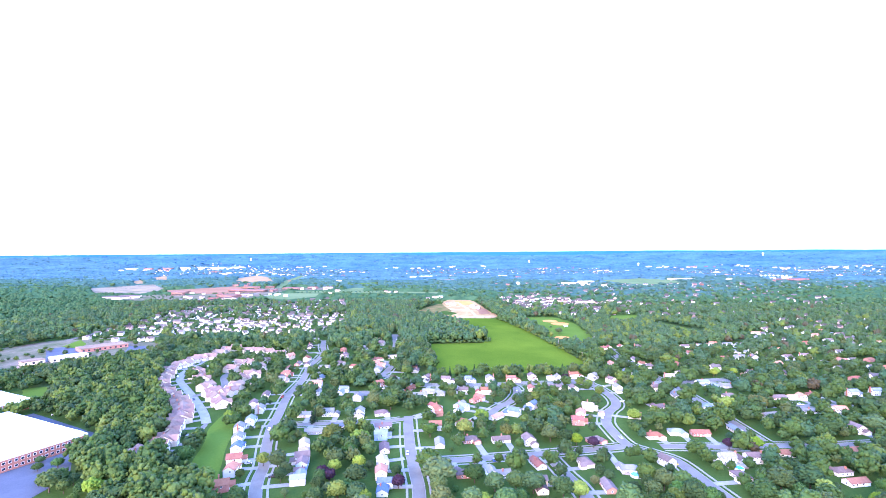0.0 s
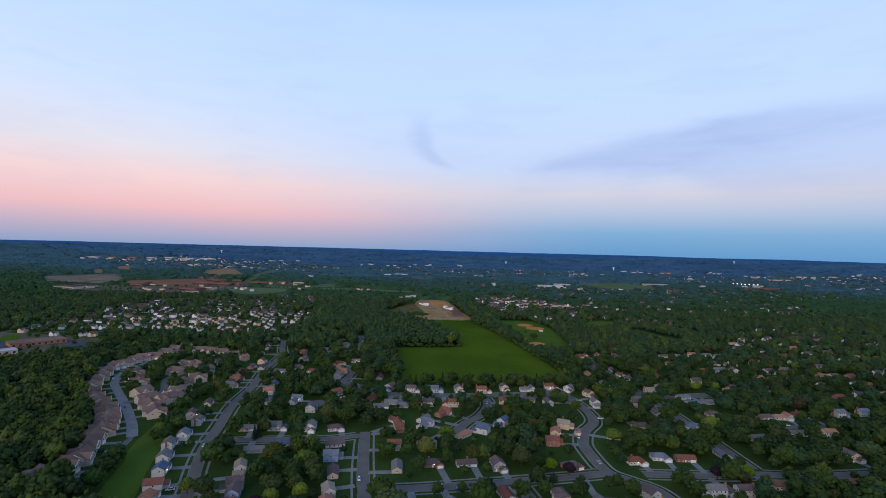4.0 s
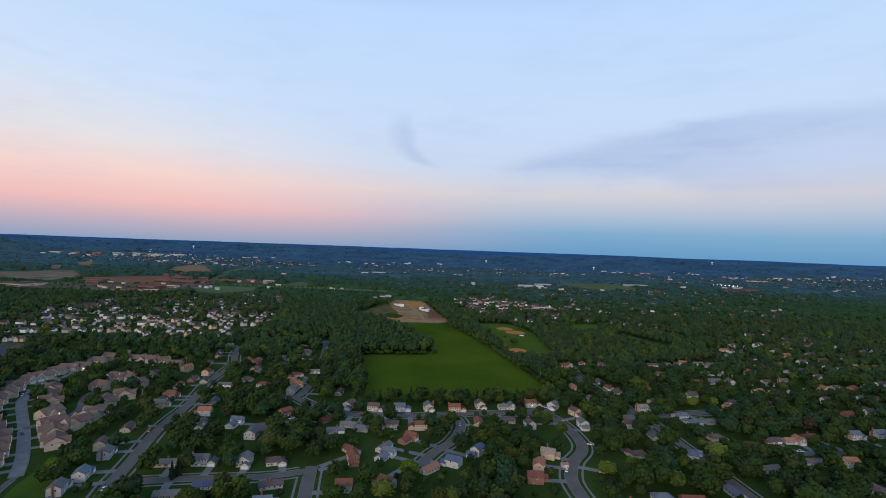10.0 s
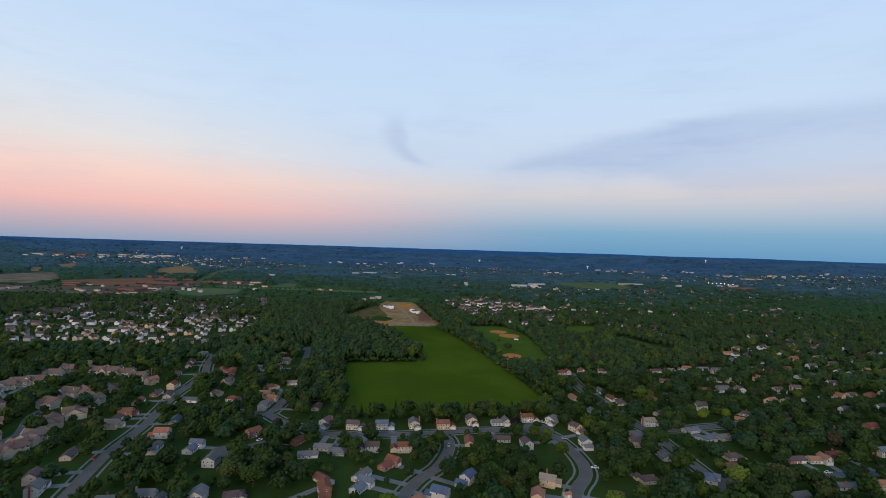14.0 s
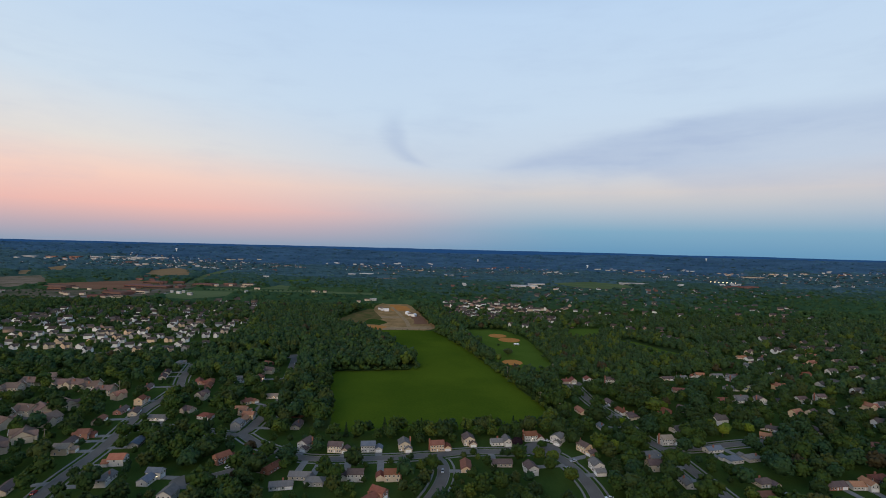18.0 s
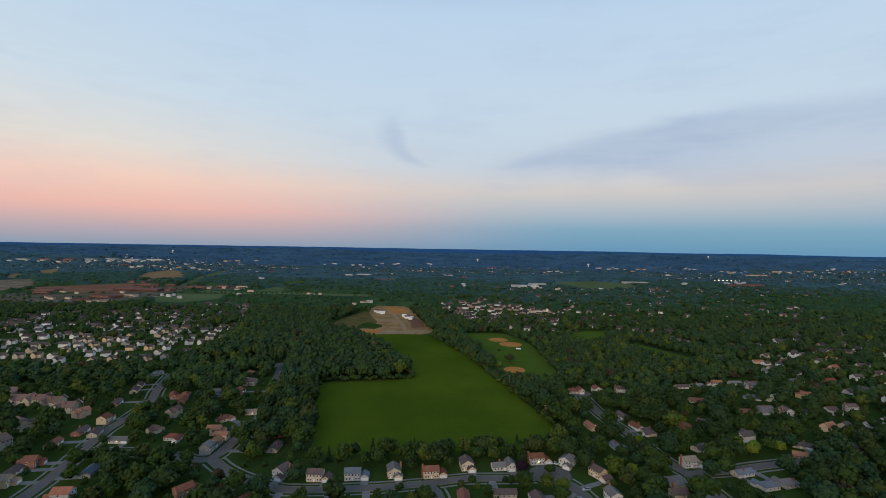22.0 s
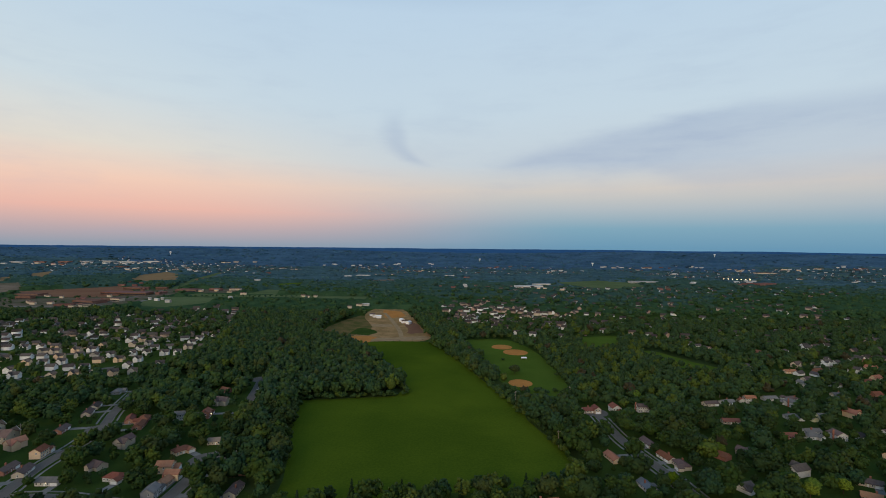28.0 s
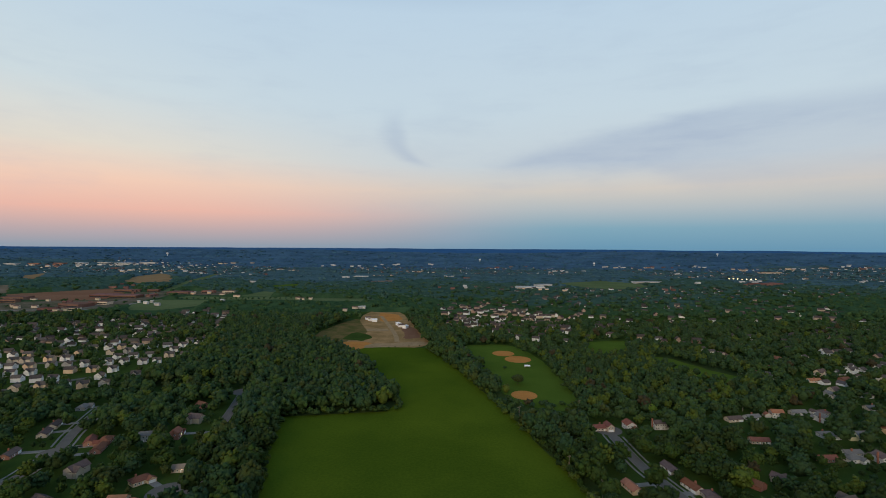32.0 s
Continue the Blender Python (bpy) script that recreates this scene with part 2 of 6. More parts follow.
def part(name, bm, material, parent, label=""):
    ob = new(name, bm if isinstance(bm, bpy.types.Mesh) else mesh_of(name, bm, material))
    ob.parent = parent
    return tagged(ob, label)


def box(bm, x0, x1, y0, y1, z0, z1, mat=0):
    vs = [bm.verts.new((x, y, z)) for z in (z0, z1) for x, y in ((x0, y0), (x1, y0), (x1, y1), (x0, y1))]
    for f in ((3, 2, 1, 0), (4, 5, 6, 7), (0, 1, 5, 4), (1, 2, 6, 5), (2, 3, 7, 6), (3, 0, 4, 7)):
        bm.faces.new([vs[i] for i in f]).material_index = mat
    return bm


def gable_body(bm, x0, x1, y0, y1, z0, eave, ridge, along):
    """Walls with two gables; the ridge runs along x or y."""
    lo = [bm.verts.new((x, y, z0)) for x, y in ((x0, y0), (x1, y0), (x1, y1), (x0, y1))]
    hi = [bm.verts.new((x, y, eave)) for x, y in ((x0, y0), (x1, y0), (x1, y1), (x0, y1))]
    if along == "x":
        a, b = bm.verts.new((x0, (y0 + y1) / 2, ridge)), bm.verts.new((x1, (y0 + y1) / 2, ridge))
        faces = ([lo[0], lo[1], hi[1], hi[0]], [lo[2], lo[3], hi[3], hi[2]], [lo[1], lo[2], hi[2], b, hi[1]], [lo[3], lo[0], hi[0], a, hi[3]])
    else:
        a, b = bm.verts.new(((x0 + x1) / 2, y0, ridge)), bm.verts.new(((x0 + x1) / 2, y1, ridge))
        faces = ([lo[1], lo[2], hi[2], hi[1]], [lo[3], lo[0], hi[0], hi[3]], [lo[0], lo[1], hi[1], a, hi[0]], [lo[2], lo[3], hi[3], b, hi[2]])
    for f in faces:
        bm.faces.new(f)
    bm.faces.new(lo[::-1])
    return bm


def gable_roof(bm, x0, x1, y0, y1, eave, ridge, along, over=0.5, thick=0.22):
    """Two sloping slabs over a gabled body, with eaves."""
    if along == "y":
        half, mid = (x1 - x0) / 2, (x0 + x1) / 2
    else:
        half, mid = (y1 - y0) / 2, (y0 + y1) / 2
    slope = (ridge - eave) / half
    for s in (-1, 1):
        prof = [(mid, ridge + 0.03), (mid + s * (half + over), eave - slope * over + 0.03),
                (mid + s * (half + over), eave - slope * over + 0.03 + thick), (mid, ridge + 0.03 + thick)]
        ends = (y0 - over, y1 + over) if along == "y" else (x0 - over, x1 + over)
        rings = [[bm.verts.new((p, e, z) if along == "y" else (e, p, z)) for p, z in prof] for e in ends]
        for i in range(4):
            j = (i + 1) % 4
            bm.faces.new((rings[0][i], rings[0][j], rings[1][j], rings[1][i]))
        bm.faces.new(rings[0][::-1])
        bm.faces.new(rings[1])
    bmesh.ops.recalc_face_normals(bm, faces=bm.faces)
    return bm


def hip_roof(bm, x0, x1, y0, y1, eave, ridge, over=0.5, thick=0.22):
    x0, x1, y0, y1 = x0 - over, x1 + over, y0 - over, y1 + over
    inset = (y1 - y0) / 2 * 0.9
    mid = (y0 + y1) / 2
    for dz in (0, thick):
        v = [bm.verts.new(p) for p in ((x0, y0, eave + dz), (x1, y0, eave + dz), (x1, y1, eave + dz), (x0, y1, eave + dz),
                                       (x0 + inset, mid, ridge + dz), (x1 - inset, mid, ridge + dz))]
        for f in ((0, 1, 5, 4), (1, 2, 5), (2, 3, 4, 5), (3, 0, 4)):
            bm.faces.new([v[i] for i in f])
        if dz == 0:
            low = v
    for i in range(4):
        j = (i + 1) % 4
        bm.faces.new((low[i], low[j], v[j], v[i]))
    bmesh.ops.recalc_face_normals(bm, faces=bm.faces)
    return bm


def smooth_line(points, step=5.0):
    """A Catmull-Rom curve through the points, as evenly spaced places."""
    p = [Vector(q) for q in points]
    p = [p[0] * 2 - p[1]] + p + [p[-1] * 2 - p[-2]]
    out = []
    for i in range(1, len(p) - 2):
        n = max(1, int((p[i + 1] - p[i]).length / step))
        for k in range(n):
            t = k / n
            out.append(0.5 * (2 * p[i] + (p[i + 1] - p[i - 1]) * t + (2 * p[i - 1] - 5 * p[i] + 4 * p[i + 1] - p[i + 2]) * t * t
                              + (3 * p[i] - p[i - 1] - 3 * p[i + 1] + p[i + 2]) * t ** 3))
    return out + [p[-2]]


def normals_of(line):
    out = []
    for i, q in enumerate(line):
        d = line[min(i + 1, len(line) - 1)] - line[max(i - 1, 0)]
        out.append(Vector((-d.y, d.x)).normalized())
    return out


def ribbon(bm, line, a, b, z0, z1):
    """A strip between the offsets a and b of a line, with its thickness."""
    ns = normals_of(line)
    rings = []
    for q, n in zip(line, ns):
        l, r = q + n * a, q + n * b
        rings.append([bm.verts.new((l.x, l.y, z0)), bm.verts.new((l.x, l.y, z1)), bm.verts.new((r.x, r.y, z1)), bm.verts.new((r.x, r.y, z0))])
    for i in range(len(rings) - 1):
        for k in range(3):
            bm.faces.new((rings[i][k], rings[i + 1][k], rings[i + 1][k + 1], rings[i][k + 1]))
    for r in (rings[0], rings[-1]):
        bm.faces.new(r)
    bmesh.ops.recalc_face_normals(bm, faces=bm.faces)
    return bm


def sheet(name, outline, z, material, label, category, depth=0.4, wobble=0.0):
    """A flat piece of ground with a soft, uneven outline."""
    pts = smooth_line(list(outline) + [outline[0]], 12.0)[:-1] if wobble else [Vector(q) for q in outline]
    bm = bmesh.new()
    vs = [bm.verts.new((q.x + wobble * noise.noise((q.x * 0.06, q.y * 0.06, 1)), q.y + wobble * noise.noise((q.x * 0.06, q.y * 0.06, 5)), z)) for q in pts]
    f = bm.faces.new(vs)
    f.normal_update()
    if f.normal.z < 0:
        f.normal_flip()
    bmesh.ops.triangulate(bm, faces=[f])
    ob = new(name, mesh_of(name, bm, material))
    return tagged(ob, label, category, kind="structure")


def inside(x, y, poly):
    hit, j = False, len(poly) - 1
    for i in range(len(poly)):
        (xi, yi), (xj, yj) = poly[i], poly[j]
        if (yi > y) != (yj > y) and x < (xj - xi) * (y - yi) / (yj - yi) + xi:
            hit = not hit
        j = i
    return hit


def taken_from(poly):
    xs, ys = [q[0] for q in poly], [q[1] for q in poly]
    return min(xs), max(xs), min(ys), max(ys)


# ---- ground ----
MEADOW_LINE = [(-80, 530), (0, 541), (75, 556), (91, 583), (74, 652), (57, 713), (14, 857), (-29, 969), (-142, 950), (-95, 865), (-52, 780),
               (-38, 740), (-42, 717), (-122, 699), (-124, 689), (-92, 574)]
EARTH_LINE = [(-138, 946), (-32, 988), (-55, 1112), (-105, 1310), (-133, 1349), (-172, 1332), (-173, 1223), (-133, 1085), (-146, 1020)]
SCRUB_LINE = [(-202, 1020), (-206, 1098), (-190, 1195), (-171, 1223), (-130, 1085), (-128, 993), (-136, 946), (-170, 970)]
PARK_LINE = [(16, 992), (82, 997), (114, 905), (119, 738), (68, 748), (42, 850)]
STRIP_LINE = [(244, 935), (270, 936), (295, 877), (313, 838), (286, 809), (264, 864)]
GLADE_LINE = [(195, 1029), (253, 1043), (234, 959), (196, 941), (183, 964)]
YARD_LINE = [(-238, 384), (-216, 358), (-186, 296), (-171, 258), (-190, 256), (-210, 308), (-230, 350)]
LOT_CORNER = [(-262, 240), (-330, 222), (-300, 180), (-205, 195), (-241, 243)]
LOT_LINE = [(-283, 318), (-398, 362), (-440, 270), (-330, 222), (-262, 236), (-264, 262), (-282, 282)]
WORKS_LINE = [(-405, 385), (-470, 412), (-520, 380), (-490, 330), (-425, 338)]
TOWN_LAWN = [(-480, 425), (-455, 437), (-418, 396), (-437, 389)]
WOODS = [
    [(-124, 698), (-40, 717), (-38, 740), (-52, 780), (-95, 865), (-142, 950), (-200, 985), (-214, 1075), (-260, 1250), (-415, 1250), (-345, 1040), (-296, 855), (-285, 770),
     (-215, 800), (-150, 690)],
    [(-225, 290), (-262, 345), (-305, 390), (-345, 440), (-385, 500), (-420, 540), (-470, 535), (-490, 450), (-430, 400), (-318, 338), (-300, 290), (-266, 268), (-236, 246),
     (-190, 215), (-150, 205), (-140, 230)],
    [(125, 750), (200, 745), (330, 770), (360, 900), (230, 1000), (150, 960), (118, 880)],
    [(-30, 985), (14, 857), (57, 713), (92, 585), (105, 600), (112, 700), (66, 745), (40, 850), (14, 992), (-60, 1200), (-105, 1290)],
    [(-235, 1150), (-192, 1160), (-186, 1230), (-240, 1250)],
    [(-135, 560), (-80, 530), (-92, 574), (-124, 690), (-150, 690)],
]
WHITE_ESTATE = [(-665, 665), (-522, 660), (-530, 705), (-330, 760), (-300, 860), (-340, 990), (-470, 1130), (-640, 1160), (-760, 1060), (-690, 800)]
UPPER_ESTATE = [(-300, 860), (-345, 1040), (-415, 1230), (-500, 1330), (-640, 1160), (-470, 1130), (-340, 990)]
COMMERCE_LINE = [(-720, 540), (-585, 470), (-520, 490), (-485, 560), (-478, 640), (-525, 668), (-690, 668)]
OPEN = [STRIP_LINE, COMMERCE_LINE, MEADOW_LINE, EARTH_LINE, SCRUB_LINE, PARK_LINE, GLADE_LINE, LOT_LINE, LOT_CORNER, WORKS_LINE, TOWN_LAWN]

bm = bmesh.new()
rim = [bm.verts.new((4700 * math.cos(i / 96 * math.tau), 150 + 4700 * math.sin(i / 96 * math.tau), 0)) for i in range(96)]
bm.faces.new(rim)
tagged(new("ground", mesh_of("ground", bm, LAWN)), "dark green lawns and grass of the suburb", "ground", kind="structure")
sheet("meadow", MEADOW_LINE, 0.06, MEADOW, "long green meadow between two tree belts", "field", wobble=3)
sheet("bare_earth", EARTH_LINE, 0.05, DIRT, "bare brown earth of a building site", "ground", wobble=3)
sheet("scrub", SCRUB_LINE, 0.04, SCRUB, "dry brown scrub beside the building site", "ground", wobble=4)
sheet("park_grass", PARK_LINE, 0.05, SPORT, "mown green grass of the ball park", "field", wobble=2)
sheet("glade", GLADE_LINE, 0.05, SPORT, "small green clearing in the wood", "field", wobble=3)
sheet("glade", STRIP_LINE, 0.05, SPORT, "green strip between two woods", "field", wobble=3)
sheet("earth_mound", [(-168, 985), (-140, 1010), (-110, 998), (-112, 962), (-138, 948), (-158, 962)], 0.09, CLAY, "patch of orange earth at the edge of the site", "ground", wobble=5)
sheet("earth_patch", [(-112, 966), (-34, 992), (-36, 1017), (-76, 1003), (-112, 992)], 0.10, GRAVEL, "pale sandy strip along the edge of the site", "ground", wobble=3)
sheet("earth_patch", [(-149, 1310), (-112, 1290), (-96, 1222), (-125, 1198), (-140, 1240)], 0.11, CLAY, "orange earth on the building site", "ground", wobble=5)
sheet("earth_patch", [(-92, 1180), (-62, 1130), (-45, 1042), (-64, 1034), (-76, 1090)], 0.12, PLOUGH, "dark brown earth on the building site", "ground", wobble=6)
sheet("earth_patch", [(-140, 1120), (-105, 1120), (-100, 1100), (-136, 1098)], 0.13, GRAVEL, "pale heap of sand on the building site", "ground", wobble=3)
sheet("weed_patch", [(-158, 1028), (-150, 1084), (-118, 1050), (-126, 1014)], 0.13, LAWN, "patch of green weeds on the building site", "ground", wobble=6)
sheet("back_yard", YARD_LINE, 0.04, SPORT, "strip of green lawn behind the houses", "lawn", wobble=2)
for i, wood in enumerate(WOODS):
    sheet("forest_floor", wood, 0.03, FLOOR, "dark shaded floor under the trees", "ground", wobble=3)
for x, y, rx, ry in ((71, 945, 14, 16), (86, 913, 16, 18), (76, 768, 12, 14)):
    ring = [(x + rx * math.cos(a / 20 * math.tau), y + ry * math.sin(a / 20 * math.tau)) for a in range(20)]
    sheet("infield", ring, 0.12 + 0.0002 * (x + y - 900), CLAY, "orange clay infield of a ball diamond", "infield")

# grid of what is taken, so that trees keep off roads, houses and fields
CELL, GX0, GY0 = 2.0, -900, 100
taken = np.zeros((1000, 700), bool)


def mark(x, y, r):
    i0, i1 = int((x - r - GX0) / CELL), int((x + r - GX0) / CELL) + 1
    j0, j1 = int((y - r - GY0) / CELL), int((y + r - GY0) / CELL) + 1
    taken[max(i0, 0):max(i1, 0), max(j0, 0):max(j1, 0)] = True


def is_taken(x, y):
    i, j = int((x - GX0) / CELL), int((y - GY0) / CELL)
    return 0 <= i < taken.shape[0] and 0 <= j < taken.shape[1] and taken[i, j]


# ---- roads ----
ROADS = {
    "long": ([(-120, 215), (-145, 263), (-155, 291), (-168, 319), (-182, 353), (-191, 383), (-207, 434), (-216, 484), (-224, 513), (-236, 556), (-240, 590)], 6.8, 1),
    "short": ([(-182, 358), (-148, 367), (-107, 375), (-84, 386)], 6.5, 1),
    "middle": ([(-84, 392), (-78, 365), (-70, 332), (-61, 300), (-53, 274), (-45, 235)], 7.0, 1),
    "cross": ([(-64, 308), (-38, 313), (-7, 322), (22, 331), (50, 340), (78, 350)], 7.4, 1),
    "winding": ([(125, 240), (111, 296), (108, 308), (102, 330), (90, 341), (78, 352), (73, 377), (72, 397), (78, 420), (87, 437), (90, 452), (88, 473), (81, 498), (72, 512)], 7.4, 1),
    "lower": ([(22, 330), (31, 302), (37, 286), (44, 255)], 7.0, 1),
    "east": ([(100, 352), (149, 357), (172, 362), (209, 366), (253, 376), (330, 395)], 7.4, 1),
    "upper_east": ([(166, 440), (195, 446), (225, 454), (256, 459), (280, 463), (340, 475)], 7.0, 0),
    "diagonal": ([(172, 370), (166, 428), (163, 457), (160, 483), (156, 515), (148, 540), (143, 570), (136, 602), (131, 628), (128, 680)], 7.0, 1),
    "side": ([(157, 522), (182, 527), (205, 535), (240, 545)], 7.0, 1),
    "meadow": ([(-140, 520), (-120, 503), (-92, 488), (-74, 485), (-34, 490), (-2, 498), (20, 505), (50, 508), (72, 512)], 7.0, 1),
    "stub": ([(-139, 448), (-120, 465), (-108, 492)], 6.5, 0),
    "loop": ([(-2, 498), (4, 482), (4, 464), (-2, 440), (-12, 423), (-20, 400)], 7.0, 1),
    "west_court": ([(-228, 524), (-196, 526), (-164, 521), (-141, 519), (-139, 549), (-141, 572)], 7.0, 1),
    "north_court": ([(-240, 590), (-247, 625), (-259, 652), (-269, 677), (-281, 710)], 6.5, 1),
    "far_court": ([(-158, 655), (-166, 690), (-176, 730), (-184, 760)], 6.5, 0),
    "townhouse": ([(-311, 537), (-345, 545), (-366, 517), (-350, 480), (-336, 463), (-294, 421), (-256, 380), (-238, 357)], 6.5, 0),
    "lane": ([(-238, 357), (-229, 330), (-223, 309)], 3.2, 0),
    "townhouse_loop": ([(-294, 421), (-285, 455), (-308, 495), (-311, 537)], 6.1, 0),
    "estate": ([(-640, 690), (-540, 720), (-440, 730), (-360, 800)], 7.0, 0),
    "estate_upper": ([(-700, 900), (-600, 860), (-480, 850), (-380, 900)], 7.0, 0),
    "highway": ([(-620, 480), (-653, 577), (-673, 642), (-689, 725), (-714, 821), (-732, 912), (-762, 1114), (-791, 1332), (-871, 1725), (-1018, 2269), (-1200, 2900)], 11.0, 0),
    "parkway": ([(-938, 1280), (-822, 1301), (-745, 1328), (-745, 1461), (-713, 1574), (-598, 1558), (-484, 1571), (-364, 1570), (-228, 1557)], 12.0, 0),
    "site": ([(-74, 1008), (-85, 1067), (-110, 1162), (-141, 1269)], 7.0, 0),
}
CLEAR = {"long": 2.2, "far_court": 2.2, "north_court": 2.2, "short": 2.2, "winding": 3.4, "loop": -0.5, "middle": 2.6, "townhouse": 2.0, "cross": 1.2, "meadow": 1.2, "west_court": 1.5, "diagonal": 1.5}
COURTS = [(70, 514, 12.5), (-139, 449, 9), (-141, 576, 12), (-246, 622, 9.5), (-184, 762, 10.5), (128, 684, 10)]
road_points = []
corridors = {name: (np.array([(q.x, q.y) for q in smooth_line(line, 2.0)]), width) for name, (line, width, walkway) in ROADS.items()}


def clear_of_roads(q, own):
    for name, (pts, width) in corridors.items():
        if name != own and np.hypot(pts[:, 0] - q.x, pts[:, 1] - q.y).min() < width / 2 + 0.6:
            return False
    return all(math.hypot(q.x - x, q.y - y) > r + 0.3 for x, y, r in COURTS)


def edging(name, kind, pts, own, a, b, top, material, label, category):
    """A strip beside a road, broken where another road or a court crosses it."""
    ns = normals_of(pts)
    run = []
    for q, n in list(zip(pts, ns)) + [(None, None)]:
        if q is not None and clear_of_roads(q + n * ((a + b) / 2), own):
            run.append(q)
            continue
        if len(run) > 2:
            bm = ribbon(bmesh.new(), run, a, b, -0.05, top)
            tagged(new(name, mesh_of(name, bm, material)), label, category, kind=kind)
        run = []


for i, (name, (line, width, walkway)) in enumerate(ROADS.items()):
    pts = smooth_line(line, 4.0)
    bm = ribbon(bmesh.new(), pts, -width / 2, width / 2, -0.05, 0.10 + 0.004 * i)
    tagged(new("road", mesh_of("road", bm, GRAVEL if name == "site" else (CONCRETE if name in ("parkway", "townhouse") else ASPHALT))), "grey worn asphalt street", "road", kind="structure")
    if name not in ("site", "highway", "parkway", "estate", "estate_upper"):
        for s in (-1, 1):
            edging("kerb", "structure", pts, name, s * width / 2, s * (width / 2 + 0.3), 0.25, CONCRETE, "pale concrete kerb along the street", "kerb")
            if walkway:
                edging("pavement", "structure", pts, name, s * (width / 2 + 2.4), s * (width / 2 + 3.7), 0.14, CONCRETE, "pale concrete sidewalk along the street", "sidewalk")
    for q in smooth_line(line, 3.0):
        mark(q.x, q.y, width / 2 + CLEAR.get(name, -0.5))
        if name not in ("highway", "parkway", "site", "estate", "estate_upper"):
            road_points.append((q.x, q.y))
for x, y, r in COURTS:
    ring = [(x + r * math.cos(a / 28 * math.tau), y + r * math.sin(a / 28 * math.tau)) for a in range(28)]
    sheet("road", ring, 0.205, ASPHALT, "round grey asphalt end of a court", "road")
    mark(x, y, r)
road_points = np.array(road_points)


def nearest_road(x, y):
    d = np.hypot(road_points[:, 0] - x, road_points[:, 1] - y)
    i = int(d.argmin())
    return road_points[i], float(d[i])


# ---- houses ----
PLOTS_A = [
    # west of the long street
    (-163, 258, "rb2"), (-169, 278, "ow2"), (-175, 292, "rw2"), (-184, 310, "nw2"), (-193, 326, "gw2"), (-203, 345, "gw2"),
    (-203, 361, "bw2"), (-210, 388, "gw2"), (-222, 400, "mt2"), (-227, 431, "mt1"), (-235, 478, "to2"),
    # east of the long street
    (-140, 318, "tw2"), (-134, 300, "mw2"), (-129, 289, "mu2"), (-124, 275, "bw2"),
    # north of the short street
    (-168, 382, "to1"), (-148, 386, "gw2"), (-124, 389, "gw2"), (-106, 393, "mw1"),
    # south of the short street
    (-132, 359, "nw1"), (-146, 347, "gg1"),
    # along the middle street
    (-98, 364, "mw1"), (-93, 343, "bu2"), (-86, 324, "mt1"), (-81, 300, "tw2"), (-78, 286, "oo2"), (-72, 268, "nw2"),
    (-58, 366, "rw2"), (-50, 336, "gt1"), (-84, 447, "gw1"),
    # behind the middle street
    (-160, 448, "bw2"), (-138, 430, "gw2"), (-192, 467, "ow2"), (-183, 445, "gw2"), (-199, 495, "bg1"), (-131, 476, "rb2"),
    (-98, 467, "rb1"), (-88, 501, "mw2"), (-66, 498, "mt2"), (-68, 453, "gg1"), (-65, 415, "rw1"), (-43, 409, "bw2"),
]
PLOTS_B = [
    (-32, 438, "rb2"), (-47, 460, "mw2"), (-26, 462, "rt2"), (-45, 501, "bw2"), (-23, 506, "gt2"), (0, 507, "ro2"),
    # round the court
    (20, 519, "mt2"), (18, 480, "ro1"), (42, 520, "gw2"), (65, 530, "rw2"), (83, 528, "gw2"), (57, 479, "mw2"),
    (40, 487, "mm1"), (99, 513, "mo2"), (99, 485, "gw2"), (136, 490, "mt2"), (16, 423, "nw2"), (1, 405, "nw2"),
    (-13, 395, "ow1"), (-36, 373, "rw2"), (-29, 345, "mb1"), (-8, 348, "mw1"), (11, 346, "mg2"),
    # along the winding street
    (63, 425, "to2"), (54, 407, "oo2"), (50, 390, "rb2"), (57, 355, "mb1"), (98, 411, "rt1"), (100, 368, "rw1"),
    (118, 377, "bw1"), (134, 377, "rb1"), (94, 323, "mw2"), (69, 310, "gw1"), (15, 312, "rw1"), (15, 281, "mo2"),
    (-8, 294, "gw2"), (-29, 292, "mb1"), (45, 316, "mm1"), (53, 286, "mb1"),
    # east of the winding street
]
PLOTS_C = [
    (132, 331, "gw2"), (148, 333, "mw2"), (175, 346, "rt1"), (132, 308, "mt1"), (192, 322, "mw1"), (193, 309, "rw1"),
    (219, 356, "rb1"), (194, 475, "mt1"), (162, 441, "bw1"), (147, 472, "gw1"), (202, 424, "gw1"), (249, 476, "ow2"),
    (234, 475, "mb1"), (270, 487, "rb1"), (309, 540, "rw1"), (261, 439, "ot2"), (248, 396, "mt2"), (239, 439, "gw1"),
    (306, 493, "bw2"), (329, 499, "bw2"), (162, 388, "bw1"),
    # up the long street
    (-242, 491, "mo1"), (-241, 502, "rb2"), (-252, 532, "rm1"), (-251, 554, "mb1"), (-250, 576, "ro2"),
    # west of the meadow
    (-180, 548, "rw1"), (-158, 560, "oo2"), (-148, 531, "gg2"), (-132, 599, "gt1"), (-112, 561, "mb1"), (-78, 459, "gt1"),
    # south of the meadow
    (-45, 423, "gw1"), (-61, 402, "rb2"), (123, 435, "mt1"), (183, 459, "rt1"), (187, 522, "bw1"),
    (254, 568, "mm1"),
    # far west courts
]
